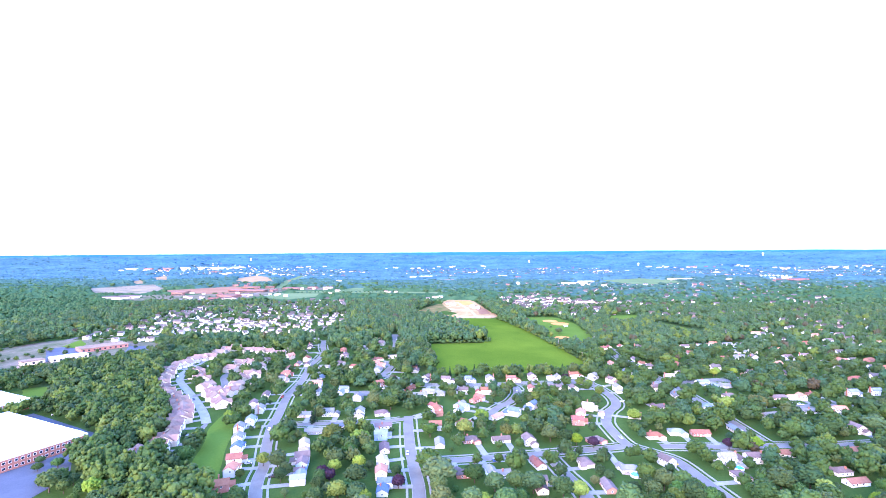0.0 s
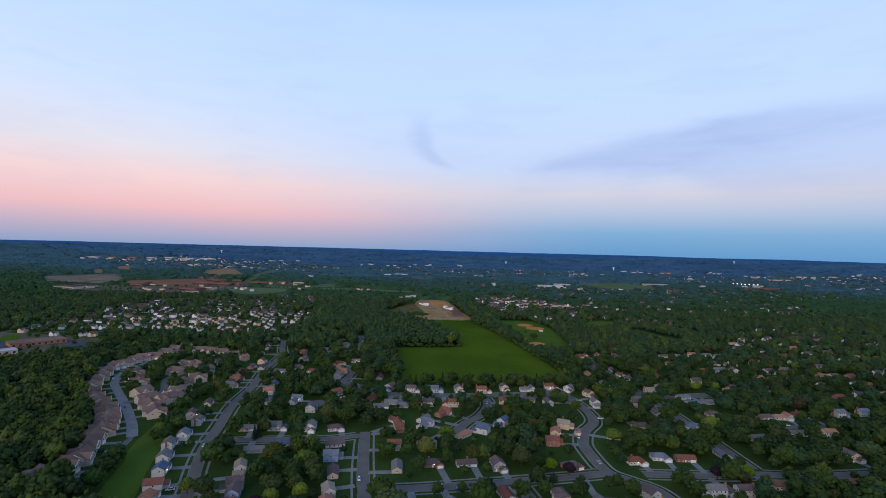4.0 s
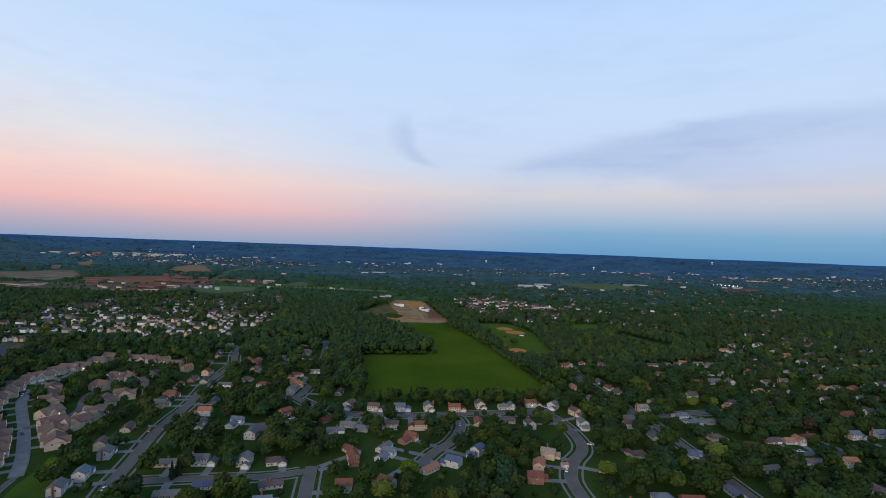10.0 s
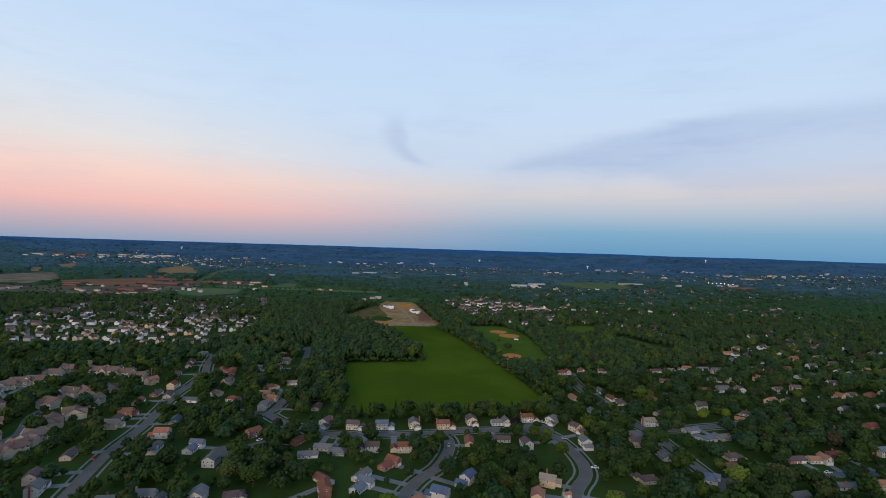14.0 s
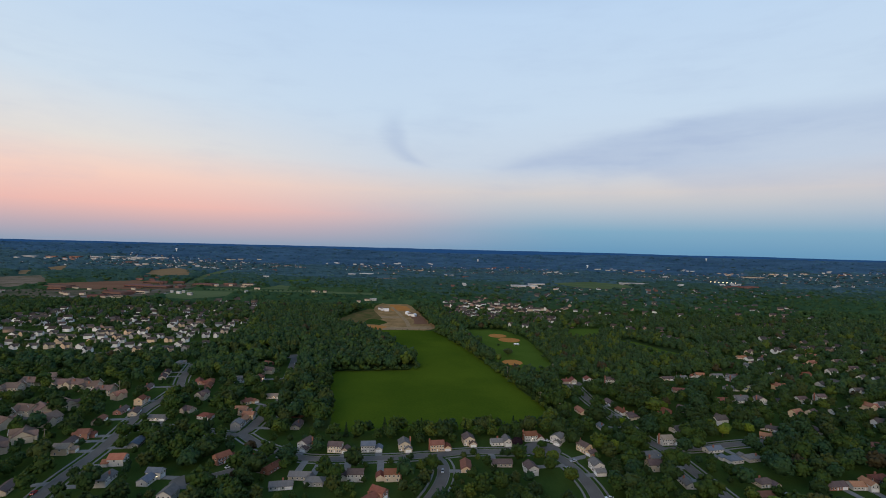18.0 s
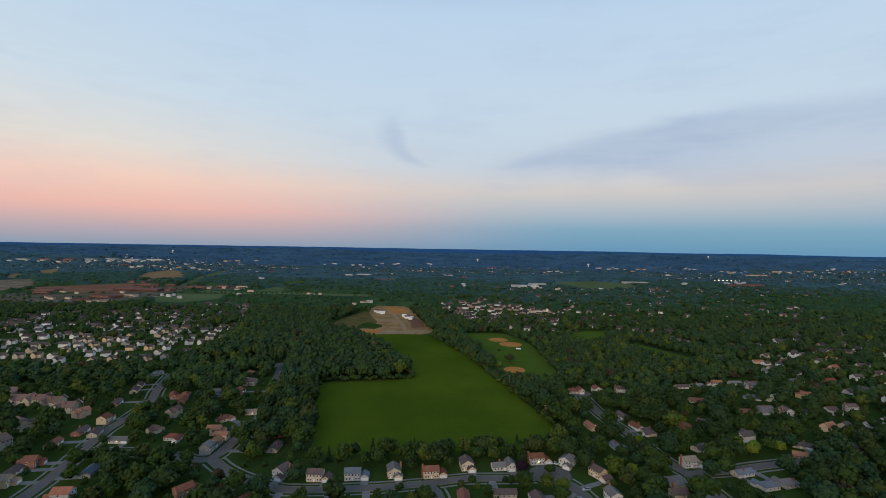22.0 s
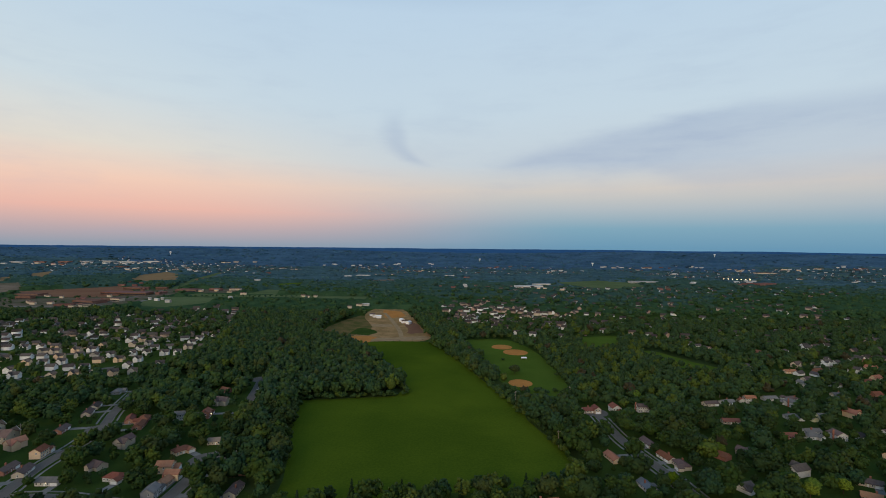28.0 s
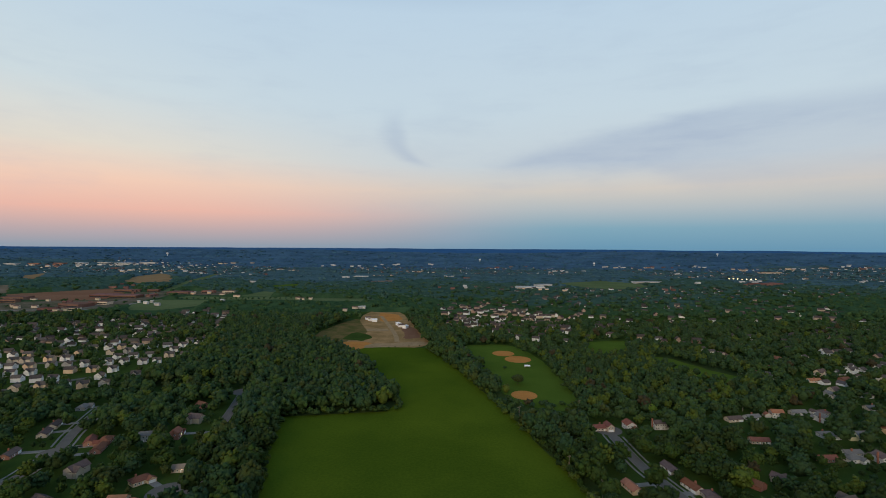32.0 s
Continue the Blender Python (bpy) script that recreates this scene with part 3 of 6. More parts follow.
PLOTS_D = [
    (-278, 651, "mt1"), (-270, 616, "mb1"), (-213, 541, "gw1"), (-220, 627, "rb1"), (-149, 546, "oo2"), (-148, 603, "tt1"),
    (-106, 537, "mm1"), (-284, 667, "mm1"), (-239, 552, "mm1"),
    # east of the meadow
    (124, 685, "rt2s"), (145, 688, "rw2s"), (169, 691, "mw2s"), (115, 594, "oo1"), (147, 619, "mt1"), (150, 596, "rw1"),
    (123, 556, "bw1"), (161, 533, "tw2"), (243, 550, "ob1"), (303, 677, "gy2"), (304, 714, "gw2"), (276, 649, "gw1"),
    (288, 639, "mw2"), (253, 639, "rb1"), (329, 644, "mw2"), (353, 654, "mw2"), (192, 506, "bw1"), (206, 510, "gg1"),
    (140, 507, "gy1"), (93, 647, "mm1"),
    # far courts
    (-294, 707, "gg1"), (-225, 640, "rb1"), (-200, 646, "gw2"), (-183, 653, "rb2"), (-164, 587, "ro1"), (-235, 639, "rb1"),
    # far east rows
    (155, 585, "mm1"), (272, 722, "ow2"), (234, 711, "mt1"), (251, 716, "gw1"), (295, 730, "gw1"), (314, 730, "mw1"),
]
PLOTS_E = [
    (284, 681, "gw1"), (228, 667, "rt1"), (271, 640, "gw1"), (362, 780, "gw2"), (368, 746, "gt1"), (339, 841, "tw1"),
    (379, 833, "oo1"), (256, 1020, "gw1"),
    # townhouses
    (-240, 290, "mte"), (-239, 306, "mte"), (-240, 316, "mte"), (-250, 332, "mte"), (-256, 345, "mte"), (-260, 357, "mte"),
    (-266, 368, "mte"), (-274, 379, "mte"), (-284, 390, "mte"), (-295, 401, "mte"), (-310, 412, "mte"), (-324, 423, "mte"),
    (-339, 436, "mte"), (-350, 451, "mte"), (-360, 466, "mte"), (-367, 482, "mte"), (-377, 500, "mte"), (-385, 523, "mte"),
    (-382, 532, "mte"), (-385, 550, "mte"), (-382, 563, "mte"), (-374, 571, "mte"), (-378, 594, "mte"), (-377, 613, "mte"),
    (-373, 629, "mte"), (-346, 610, "mte"), (-334, 612, "mte"), (-317, 607, "mte"), (-296, 596, "mte"), (-342, 498, "mte"),
    (-318, 470, "mte"), (-332, 482, "mte"), (-296, 444, "mte"), (-279, 427, "mte"), (-265, 412, "mte"), (-251, 398, "mte"),
]
PLOTS_F = [
    (-264, 430, "mte"), (-267, 448, "mte"), (-278, 476, "mte"), (-311, 515, "mte"), (-317, 542, "mte"), (-306, 544, "mte"),
    (-285, 524, "mte"), (-276, 495, "mte"), (-298, 557, "mte"),
]
SHOP_GROUND = [(-569, 618, 32), (-556, 552, 23), (-577, 523, 15), (-547, 488, 14)]
PLOTS = PLOTS_A + PLOTS_B + PLOTS_C + PLOTS_D + PLOTS_E + PLOTS_F


def window_mesh(wide, high):
    bm = bmesh.new()
    box(bm, -wide / 2, wide / 2, -0.05, 0.05, 0, high, 0)
    box(bm, -wide / 2 + 0.12, wide / 2 - 0.12, -0.075, -0.04, 0.12, high - 0.12, 1)
    box(bm, -wide / 2 - 0.1, wide / 2 + 0.1, -0.14, 0.02, -0.12, 0, 0)
    return mesh_of("window", bm, [WHITE, GLASS])


WINDOW = window_mesh(1.2, 1.4)


def door_mesh(wide, high, panels):
    bm = bmesh.new()
    box(bm, -wide / 2, wide / 2, -0.04, 0.04, 0, high)
    for i in range(panels):
        z = 0.12 + i * (high - 0.12) / panels
        box(bm, -wide / 2 + 0.1, wide / 2 - 0.1, -0.09, -0.03, z, z + (high - 0.12) / panels - 0.12)
    return mesh_of("door", bm, WHITE)


GARAGE_DOOR, FRONT_DOOR = door_mesh(4.6, 2.2, 4), door_mesh(1.0, 2.05, 2)


def chimney_mesh(high):
    bm = bmesh.new()
    box(bm, -0.6, 0.6, -0.45, 0.45, 0, high)
    box(bm, -0.7, 0.7, -0.55, 0.55, high, high + 0.25)
    box(bm, -0.3, 0.3, -0.2, 0.2, high + 0.25, high + 0.55)
    return mesh_of("chimney", bm, BRICK)


PORCH = mesh_of("porch_light", box(box(bmesh.new(), -0.22, 0.22, -0.22, 0.22, 0, 0.45), -0.3, 0.3, -0.3, 0.3, 0.45, 0.52), LAMP)
CHIMNEY, LOW_CHIMNEY = chimney_mesh(8.6), chimney_mesh(6.0)


def body(*blocks):
    bm = bmesh.new()
    for b in blocks:
        gable_body(bm, *b[:4], 0, *b[4:])
    return mesh_of("wall", bm, WALLS["w"])


def covers(*blocks):
    bm = bmesh.new()
    for b in blocks:
        gable_roof(bm, *b)
    return mesh_of("roof", bm, ROOFS["g"])


# each kind: walls, roof, wing walls, wing roof, garage door place, front door place, windows (x, y, z, facing), chimney
def kind_of(main, wing, garage, door, windows, stack, hip=False):
    roof = mesh_of("roof", hip_roof(bmesh.new(), *main[:6]), ROOFS["g"]) if hip else covers(main)
    if hip:
        bm = box(bmesh.new(), *main[:4], 0, main[4] + 0.05)
        walls = mesh_of("wall", bm, WALLS["w"])
    else:
        walls = body(main)
    return dict(wall=walls, roof=roof, wing=body(wing) if wing else None, wing_roof=covers(wing) if wing else None,
                garage=garage, door=door, windows=windows, stack=stack)


def row(xs, y, z, face):
    return [(x, y, z, face) for x in xs]


KINDS = {
    "colonial": kind_of((-7, 4, -4, 4, 5.4, 7.7, "x"), (4, 9.8, -4.6, 2.6, 2.8, 4.6, "y"), (6.9, -4.62), (-1.5, -4.02),
                        row((-6, -3.8, -1.5, 0.8, 3), -4.02, 3.5, 0) + row((-5.5, -3.6, 1, 3), -4.02, 0.9, 0) + row((-5.5, -2.5, 0.5, 3), 4.02, 3.5, 180)
                        + row((-5, 2), 4.02, 0.9, 180) + [(-7.02, -1, 3.5, 270), (4.02, 1, 3.5, 90)], (-7.5, 0.5, 0)),
    "gable": kind_of((-4.6, 4.6, -5, 6, 5.2, 7.8, "y"), (-0.5, 5.6, -8.5, -4.0, 2.7, 4.6, "y"), (2.6, -8.52), (-2.6, -5.02),
                     row((-3, 0, 3), -5.02, 3.4, 0) + row((-3.8,), -5.02, 0.9, 0) + row((-3, 0, 3), 6.02, 3.4, 180) + row((-3, 2), 6.02, 0.9, 180)
                     + [(-4.62, 0, 3.4, 270), (-4.62, 3, 0.9, 270), (4.62, 0, 3.4, 90), (4.62, 3, 0.9, 90)], (5.1, 2, 0)),
    "ranch": kind_of((-8.5, 7.5, -4, 4, 2.8, 5.0, "x"), None, (4.8, -4.02), (-1.5, -4.02),
                     row((-7, -4, 1), -4.02, 0.95, 0) + row((-6.5, -3, 0.5, 4), 4.02, 0.95, 180) + [(-8.52, 0, 0.95, 270), (7.52, 0, 0.95, 90)], (0.5, 1.5, 1)),
    "split": kind_of((-8, 2.5, -3.8, 3.8, 3.0, 5.1, "x"), (2.5, 8.8, -6.2, 4.2, 4.8, 6.9, "y"), (5.7, -6.22), (0.8, -3.82),
                     row((-6.6, -4, -1.5), -3.82, 1.0, 0) + row((4.2, 7.2), -6.22, 3.1, 0) + row((-6, -3, 0), 3.82, 1.0, 180) + row((4.2, 7.2), 4.22, 3.1, 180)
                     + [(-8.02, 0, 1.0, 270), (8.82, 0, 3.1, 90)], (-2, 1.5, 1)),
    "hip": kind_of((-7.5, 6, -4.5, 4.5, 2.9, 5.4, "x"), (1.2, 7.4, -7.4, -3.0, 2.7, 4.5, "y"), (4.3, -7.42), (-1, -4.52),
                   row((-6, -3.4), -4.52, 0.95, 0) + row((-5.5, -2, 2), 4.52, 0.95, 180) + [(-7.52, 0, 0.95, 270)], (-3, 2, 1), hip=True),
    "townhouse": kind_of((-8, 8, -6, 6, 5.0, 8.6, "x"), (-7, -0.8, -8.5, -0.2, 4.9, 7.9, "y"), (-3.9, -8.52), (1.8, -6.02),
                         row((-5.2, -2.6), -8.52, 3.2, 0) + row((4, 7.5), -6.02, 3.2, 0) + row((-7, -4, 4, 7), 6.02, 3.2, 180) + row((-7, -3, 3, 7), 6.02, 0.9, 180)
                         + [(-8.02, -2, 3.2, 270), (8.02, -2, 3.2, 90)], (0, 3, 0)),
}
def rake_mesh(x0, x1, y, eave, ridge):
    """White boards along the two slopes of a gable."""
    bm = bmesh.new()
    mid = (x0 + x1) / 2
    for a, b in ((x0 - 0.55, mid), (x1 + 0.55, mid)):
        low = eave - 0.28
        ring = [[bm.verts.new((u, v, z + dz)) for v in (y - 0.62, y - 0.48) for dz in (-0.15, 0.42)] for u, z in ((a, low), (b, ridge))]
        for f in ((0, 1, 3, 2),):
            bm.faces.new([ring[0][k] for k in f])
            bm.faces.new([ring[1][k] for k in f])
        for k, m in ((0, 1), (1, 3), (3, 2), (2, 0)):
            bm.faces.new((ring[0][k], ring[0][m], ring[1][m], ring[1][k]))
    bmesh.ops.recalc_face_normals(bm, faces=bm.faces)
    return mesh_of("rake_board", bm, WHITE)


RAKE = rake_mesh(-7, -0.8, -8.5, 4.9, 7.9)
EXTRA_GABLE = (1.0, 7.6, 0.5, 8.2, 4.9, 7.6, "y")
PATIO = {}
for key, m in (("w", body(EXTRA_GABLE)), ("r", covers(EXTRA_GABLE))):
    PATIO[key] = m


def paint(ob, material):
    ob.material_slots[0].link = "OBJECT"
    ob.material_slots[0].material = material


def place(mesh, name, parent, x, y, z, turn, material=None):
    ob = part(name, mesh, None, parent)
    ob.matrix_basis = pose(x, y, z, 0, 0, turn)
    if material:
        paint(ob, material)
    return ob


rng = random.Random(7)
SIZE = {"1": 0.78, "2": 0.82, "e": 0.92}
placed = []


def add_house(x, y, code):
    spot, dist = nearest_road(x, y)
    turn = math.degrees(math.atan2(spot[1] - y, spot[0] - x)) + 90
    if dist > 34:
        turn = rng.choice((8, 188)) + rng.uniform(-12, 12)
    roof, wall, size = code[:3]
    if len(code) > 3:
        turn = {"s": 6, "n": 186}[code[3]]
    if size == "e":
        kind, words = "townhouse", "two-storey townhouse"
    elif size == "2":
        kind = rng.choice(("colonial", "colonial", "gable", "split"))
        words = "two-storey house"
    else:
        kind = rng.choice(("ranch", "ranch", "hip"))
        words = "single-storey house"
    k = KINDS[kind]
    trim = WALLS.get(wall, WALLS["t"])
    cover = TOWN_ROOF if size == "e" else ROOFS[roof]
    home = tagged(new("townhouse" if size == "e" else "house"), f"{words} with {WALL_WORDS.get(wall, 'tan siding')} and {ROOF_WORDS[roof]} shingle roof", "house",
                  "townhouses" if size == "e" else "houses of the suburb")
    home.matrix_basis = pose(x, y, 0, 0, 0, turn) @ Matrix.Scale(SIZE[size], 4)
    place(k["wall"], "wall", home, 0, 0, 0, 0, trim)
    top = place(k["roof"], "roof", home, 0, 0, 0, 0, cover)
    if k["wing"]:
        wing = place(k["wing"], "wing_wall", home, 0, 0, 0, 0, trim)
        place(k["wing_roof"], "wing_roof", wing, 0, 0, 0.02, 0, cover)
        if kind == "townhouse":
            place(RAKE, "rake_board", wing, 0, 0, 0, 0)
    if kind == "townhouse":
        rear = place(PATIO["w"], "rear_wall", home, 0, 0, 0, 0, trim)
        place(PATIO["r"], "rear_roof", rear, 0, 0, 0.02, 0, cover)
    place(GARAGE_DOOR, "garage_door", home, *k["garage"], 0.05, 0)
    place(FRONT_DOOR, "front_door", home, *k["door"], 0.15, 0)
    for wx, wy, wz, face in k["windows"]:
        # sides that face away from the walk stay plain
        if math.cos(radians(turn + face)) < -0.35:
            continue
        place(WINDOW, "window", home, wx, wy, wz, face)
    if rng.random() < 0.12:
        place(PORCH, "porch_light", home, k["door"][0] + 0.9, k["door"][1] - 0.15, 2.3, 0)
    sx, sy, low = k["stack"]
    if rng.random() < 0.4:
        place(LOW_CHIMNEY if low else CHIMNEY, "chimney", top, sx, sy, 0.02, 0)
    placed.append((x, y, turn, kind))
    mark(x, y, 6.5 if size != "e" else 8.0)
    # open lawn on the side of the walk
    aside = Vector((10 - x, -330)).normalized()
    for far, r in ((9, 4.0),) if x < 110 else ((8.5, 3.6),):
        mark(x + aside.x * far, y + aside.y * far, r)
    # a driveway to the street
    c, s = math.cos(radians(turn)), math.sin(radians(turn))
    gx, gy = k["garage"]
    gy -= 0.3
    gx, gy = gx * SIZE[size], gy * SIZE[size]
    a = Vector((x + c * gx - s * gy, y + s * gx + c * gy))
    b = Vector((spot[0], spot[1]))
    way = Vector((s, -c))
    reach = (b - a).dot(way)
    if 6 < reach < 32:
        b = a + way * (reach - 3.4)
        bm = ribbon(bmesh.new(), [a, (a + b) / 2, b], -2.1, 2.1, -0.05, 0.17)
        tagged(new("driveway", mesh_of("driveway", bm, CONCRETE)), "pale concrete driveway in front of a garage", "driveway", kind="structure")
        for i in range(6):
            q = a.lerp(b, i / 5)
            mark(q.x, q.y, 2.5)


# the edge between meadow and building site stays open
for k in range(23):
    mark(-140 + k * 5, 946 + k * 1.7, 11)
for x, y, reach in SHOP_GROUND:
    for u in range(-reach, reach + 1, 8):
        mark(x + u, y + u * 0.3, 12)
for plot in PLOTS:
    add_house(*plot)


def tri_mesh(name, verts, faces, mats, index=None, smooth=False):
    me = bpy.data.meshes.new(name)
    me.vertices.add(len(verts))
    me.vertices.foreach_set("co", verts.astype(np.float32).ravel())
    me.loops.add(faces.size)
    me.loops.foreach_set("vertex_index", faces.astype(np.int32).ravel())
    me.polygons.add(len(faces))
    me.polygons.foreach_set("loop_start", np.arange(0, faces.size, faces.shape[1], dtype=np.int32))
    for m in mats:
        me.materials.append(m)
    if index is not None:
        me.polygons.foreach_set("material_index", index.astype(np.int32))
    me.update(calc_edges=True)
    if smooth:
        me.polygons.foreach_set("use_smooth", np.ones(len(faces), bool))
    return me


def in_view(x, y, slack=60):
    return -1.22 * y - slack < x < 0.92 * y + slack


def rise(r):
    return max(0.0, (r - 3300) / 1390) ** 1.5 * 120 if r > 3300 else 0.0


BLOCKS_A = [
    (-2378, 2915, 19, "w"), (-2496, 2863, 38, "w"), (-2473, 2957, 35, "w"), (-2456, 2926, 22, "w"), (-2387, 2956, 38, "o"), (-2273, 2932, 32, "o"), (-2397, 2970, 19, "o"), (-2320, 2983, 26, "p"),
    (-2245, 2956, 31, "p"), (-2288, 3036, 18, "p"), (-2320, 3034, 32, "p"), (-2108, 3140, 22, "w"), (-2115, 3116, 38, "w"), (-2116, 3121, 39, "w"), (-2190, 3049, 44, "w"), (-2068, 3147, 37, "w"),
    (-2025, 3204, 31, "w"), (-1928, 3254, 41, "w"), (-2017, 3150, 42, "w"), (-2022, 3199, 43, "w"), (-1973, 3236, 24, "w"), (-1740, 2782, 19, "o"), (-1696, 2901, 38, "o"), (-1703, 2726, 31, "o"),
    (-1734, 2829, 31, "o"), (-1751, 2879, 21, "o"), (-1484, 2771, 29, "t"), (-1570, 2783, 32, "t"), (-1522, 2955, 33, "t"), (-1597, 2820, 21, "t"), (-1538, 2776, 17, "t"), (-1493, 2789, 20, "t"),
]
BLOCKS_B = [
    (-1642, 3127, 27, "w"), (-1658, 3277, 27, "w"), (-1666, 3158, 19, "w"), (-1393, 3550, 38, "t"), (-1559, 3450, 40, "t"), (-1538, 3470, 37, "t"), (-1504, 3508, 45, "t"), (-1050, 2656, 20, "w"),
    (-959, 2531, 15, "w"), (-980, 2669, 22, "r"), (-894, 2542, 30, "r"), (-886, 2521, 26, "r"), (-748, 2083, 21, "w"), (-762, 2096, 18, "w"), (-854, 3553, 33, "w"), (-895, 3468, 20, "w"),
    (-836, 3532, 33, "w"), (-666, 3518, 31, "w"), (-714, 3500, 17, "w"), (-709, 3493, 33, "w"), (-598, 3270, 38, "w"), (-554, 3495, 28, "w"), (-362, 2518, 23, "t"), (-298, 2507, 16, "t"),
    (-344, 2532, 12, "t"), (-391, 2545, 14, "t"), (-319, 2588, 14, "t"), (-287, 2974, 19, "t"), (-220, 2928, 20, "t"), (-203, 2994, 34, "t"), (-137, 2880, 22, "t"), (-219, 2900, 14, "t"),
]
BLOCKS_C = [
    (-237, 2910, 17, "t"), (-62, 2528, 18, "o"), (-31, 2512, 23, "o"), (-47, 2499, 18, "o"), (24, 2437, 13, "p"), (38, 2414, 23, "p"), (228, 3505, 27, "r"), (329, 3564, 32, "r"),
    (242, 3542, 26, "r"), (426, 3595, 37, "r"), (175, 3471, 26, "t"), (192, 3419, 26, "t"), (-59, 1925, 12, "r"), (-15, 1884, 22, "r"), (24, 1992, 19, "w"), (27, 1926, 16, "w"),
    (949, 3570, 39, "w"), (930, 3559, 30, "w"), (1038, 3506, 42, "w"), (1043, 3591, 24, "w"), (1084, 3468, 28, "t"), (1088, 3349, 31, "t"), (1172, 3490, 27, "t"), (1212, 3478, 28, "t"),
    (990, 3503, 41, "t"), (1328, 3466, 21, "r"), (1236, 3543, 36, "r"), (1290, 3503, 32, "r"), (1187, 3497, 43, "r"), (1146, 2956, 27, "w"), (1125, 2918, 35, "w"), (668, 1918, 15, "r"),
]
BLOCKS_D = [
    (689, 1914, 18, "r"), (1413, 3565, 18, "w"), (1504, 3483, 22, "w"), (1508, 3543, 29, "w"), (1530, 3470, 37, "w"), (1467, 3476, 27, "w"), (1181, 2323, 27, "w"), (1235, 2387, 25, "w"),
    (1123, 2314, 30, "w"), (1215, 2413, 22, "w"), (1158, 2292, 24, "w"), (1203, 2252, 29, "r"), (1146, 2178, 28, "r"), (1208, 2243, 27, "r"), (1181, 2228, 25, "r"), (1153, 2225, 26, "r"),
    (1055, 2166, 19, "r"), (1939, 3260, 30, "o"), (1902, 3213, 19, "o"), (1918, 3276, 41, "o"), (1969, 3227, 31, "o"), (2101, 3250, 25, "t"), (2109, 3289, 20, "t"), (2122, 3266, 39, "t"),
    (1558, 2588, 29, "t"), (1506, 2511, 16, "t"), (1641, 2389, 23, "w"), (1699, 2446, 26, "w"), (1731, 2403, 25, "w"), (924, 2254, 27, "w"), (905, 2226, 20, "w"), (2241, 3296, 21, "w"),
]
BLOCKS_E = [
    (2318, 3350, 38, "w"), (2288, 3315, 30, "w"), (2328, 3211, 37, "r"), (2260, 3177, 42, "r"), (-1028, 1466, 12, "t"), (-1080, 1470, 12, "t"), (-1054, 1446, 12, "t"), (-971, 1446, 13, "t"),
    (-1015, 1457, 14, "t"), (-1133, 1926, 15, "r"), (-1066, 1887, 17, "r"), (-898, 1643, 13, "r"), (-966, 1684, 12, "r"), (-920, 1679, 14, "r"), (-918, 1690, 20, "r"), (-801, 1590, 19, "r"),
    (-800, 1561, 20, "r"), (-797, 1573, 20, "r"), (-712, 1418, 17, "w"), (-667, 1389, 18, "w"), (-732, 1648, 17, "o"), (-736, 1664, 12, "o"), (-697, 1671, 15, "o"), (-667, 1704, 21, "t"),
    (-716, 1710, 13, "t"), (-770, 1230, 16, "r"), (-772, 1246, 13, "r"), (-879, 1484, 13, "t"), (-885, 1494, 12, "t"), (-873, 1480, 12, "t"), (-830, 1294, 12, "t"), (-804, 1294, 12, "t"),
]
BLOCKS_F = [
    (-820, 1293, 14, "t"), (-808, 1290, 16, "t"), (-636, 1625, 19, "t"), (-585, 1591, 12, "t"), (-575, 1588, 12, "t"), (-385, 1535, 12, "t"), (-369, 1549, 13, "t"), (-402, 1550, 17, "t"),
    (283, 1882, 16, "o"), (332, 1855, 20, "o"), (264, 1895, 16, "o"), (208, 1914, 23, "o"), (-228, 1333, 13, "t"), (-213, 1368, 12, "t"), (-217, 1370, 12, "t"), (-205, 1375, 12, "w"),
    (-199, 1378, 16, "w"), (193, 1282, 15, "t"), (168, 1266, 12, "t"), (163, 1265, 12, "t"), (-925, 1315, 17, "t"), (-896, 1327, 18, "t"), (-947, 1330, 12, "t"), (-963, 1344, 12, "t"),
    (-894, 1402, 12, "r"), (-816, 1380, 18, "r"), (-818, 1396, 18, "r"), (-887, 1408, 18, "r"), (-837, 1408, 12, "r"), (-826, 1286, 12, "t"), (-804, 1274, 16, "t"), (-795, 1287, 12, "t"),
]
BLOCKS_G = [
    (-1008, 1776, 13, "r"), (-1028, 1798, 20, "r"), (-1082, 1804, 13, "r"), (-1069, 1803, 20, "r"), (-1286, 2625, 29, "w"), (-1397, 2760, 32, "w"), (-1236, 2614, 26, "w"), (-1471, 2712, 17, "w"),
    (-1305, 2664, 18, "w"), (-859, 2872, 34, "t"), (-1065, 3014, 20, "t"), (-920, 2931, 20, "t"), (-909, 2968, 24, "t"), (-1036, 2905, 25, "t"), (-1024, 3070, 32, "t"), (485, 3003, 19, "w"),
    (525, 3104, 24, "w"), (580, 3016, 19, "w"), (688, 3093, 33, "w"), (574, 3135, 23, "w"), (596, 3193, 19, "w"), (1634, 3339, 30, "t"), (1661, 3317, 22, "t"), (1630, 3238, 23, "t"),
    (1650, 3266, 41, "t"), (1700, 3310, 23, "t"), (1756, 3302, 18, "t"), (-200, 3707, 26, "w"), (-453, 3658, 37, "w"), (-438, 3626, 28, "w"), (-220, 3737, 33, "w"), (-541, 3662, 34, "w"),
]
BLOCKS_H = [
    (-432, 3697, 33, "w"), (-482, 2390, 45, "w"), (-425, 2439, 60, "w"), (239, 1950, 90, "w"), (300, 2054, 60, "w"), (729, 2251, 110, "w"), (1700, 3092, 110, "t"), (1158, 2219, 120, "r"),
    ]
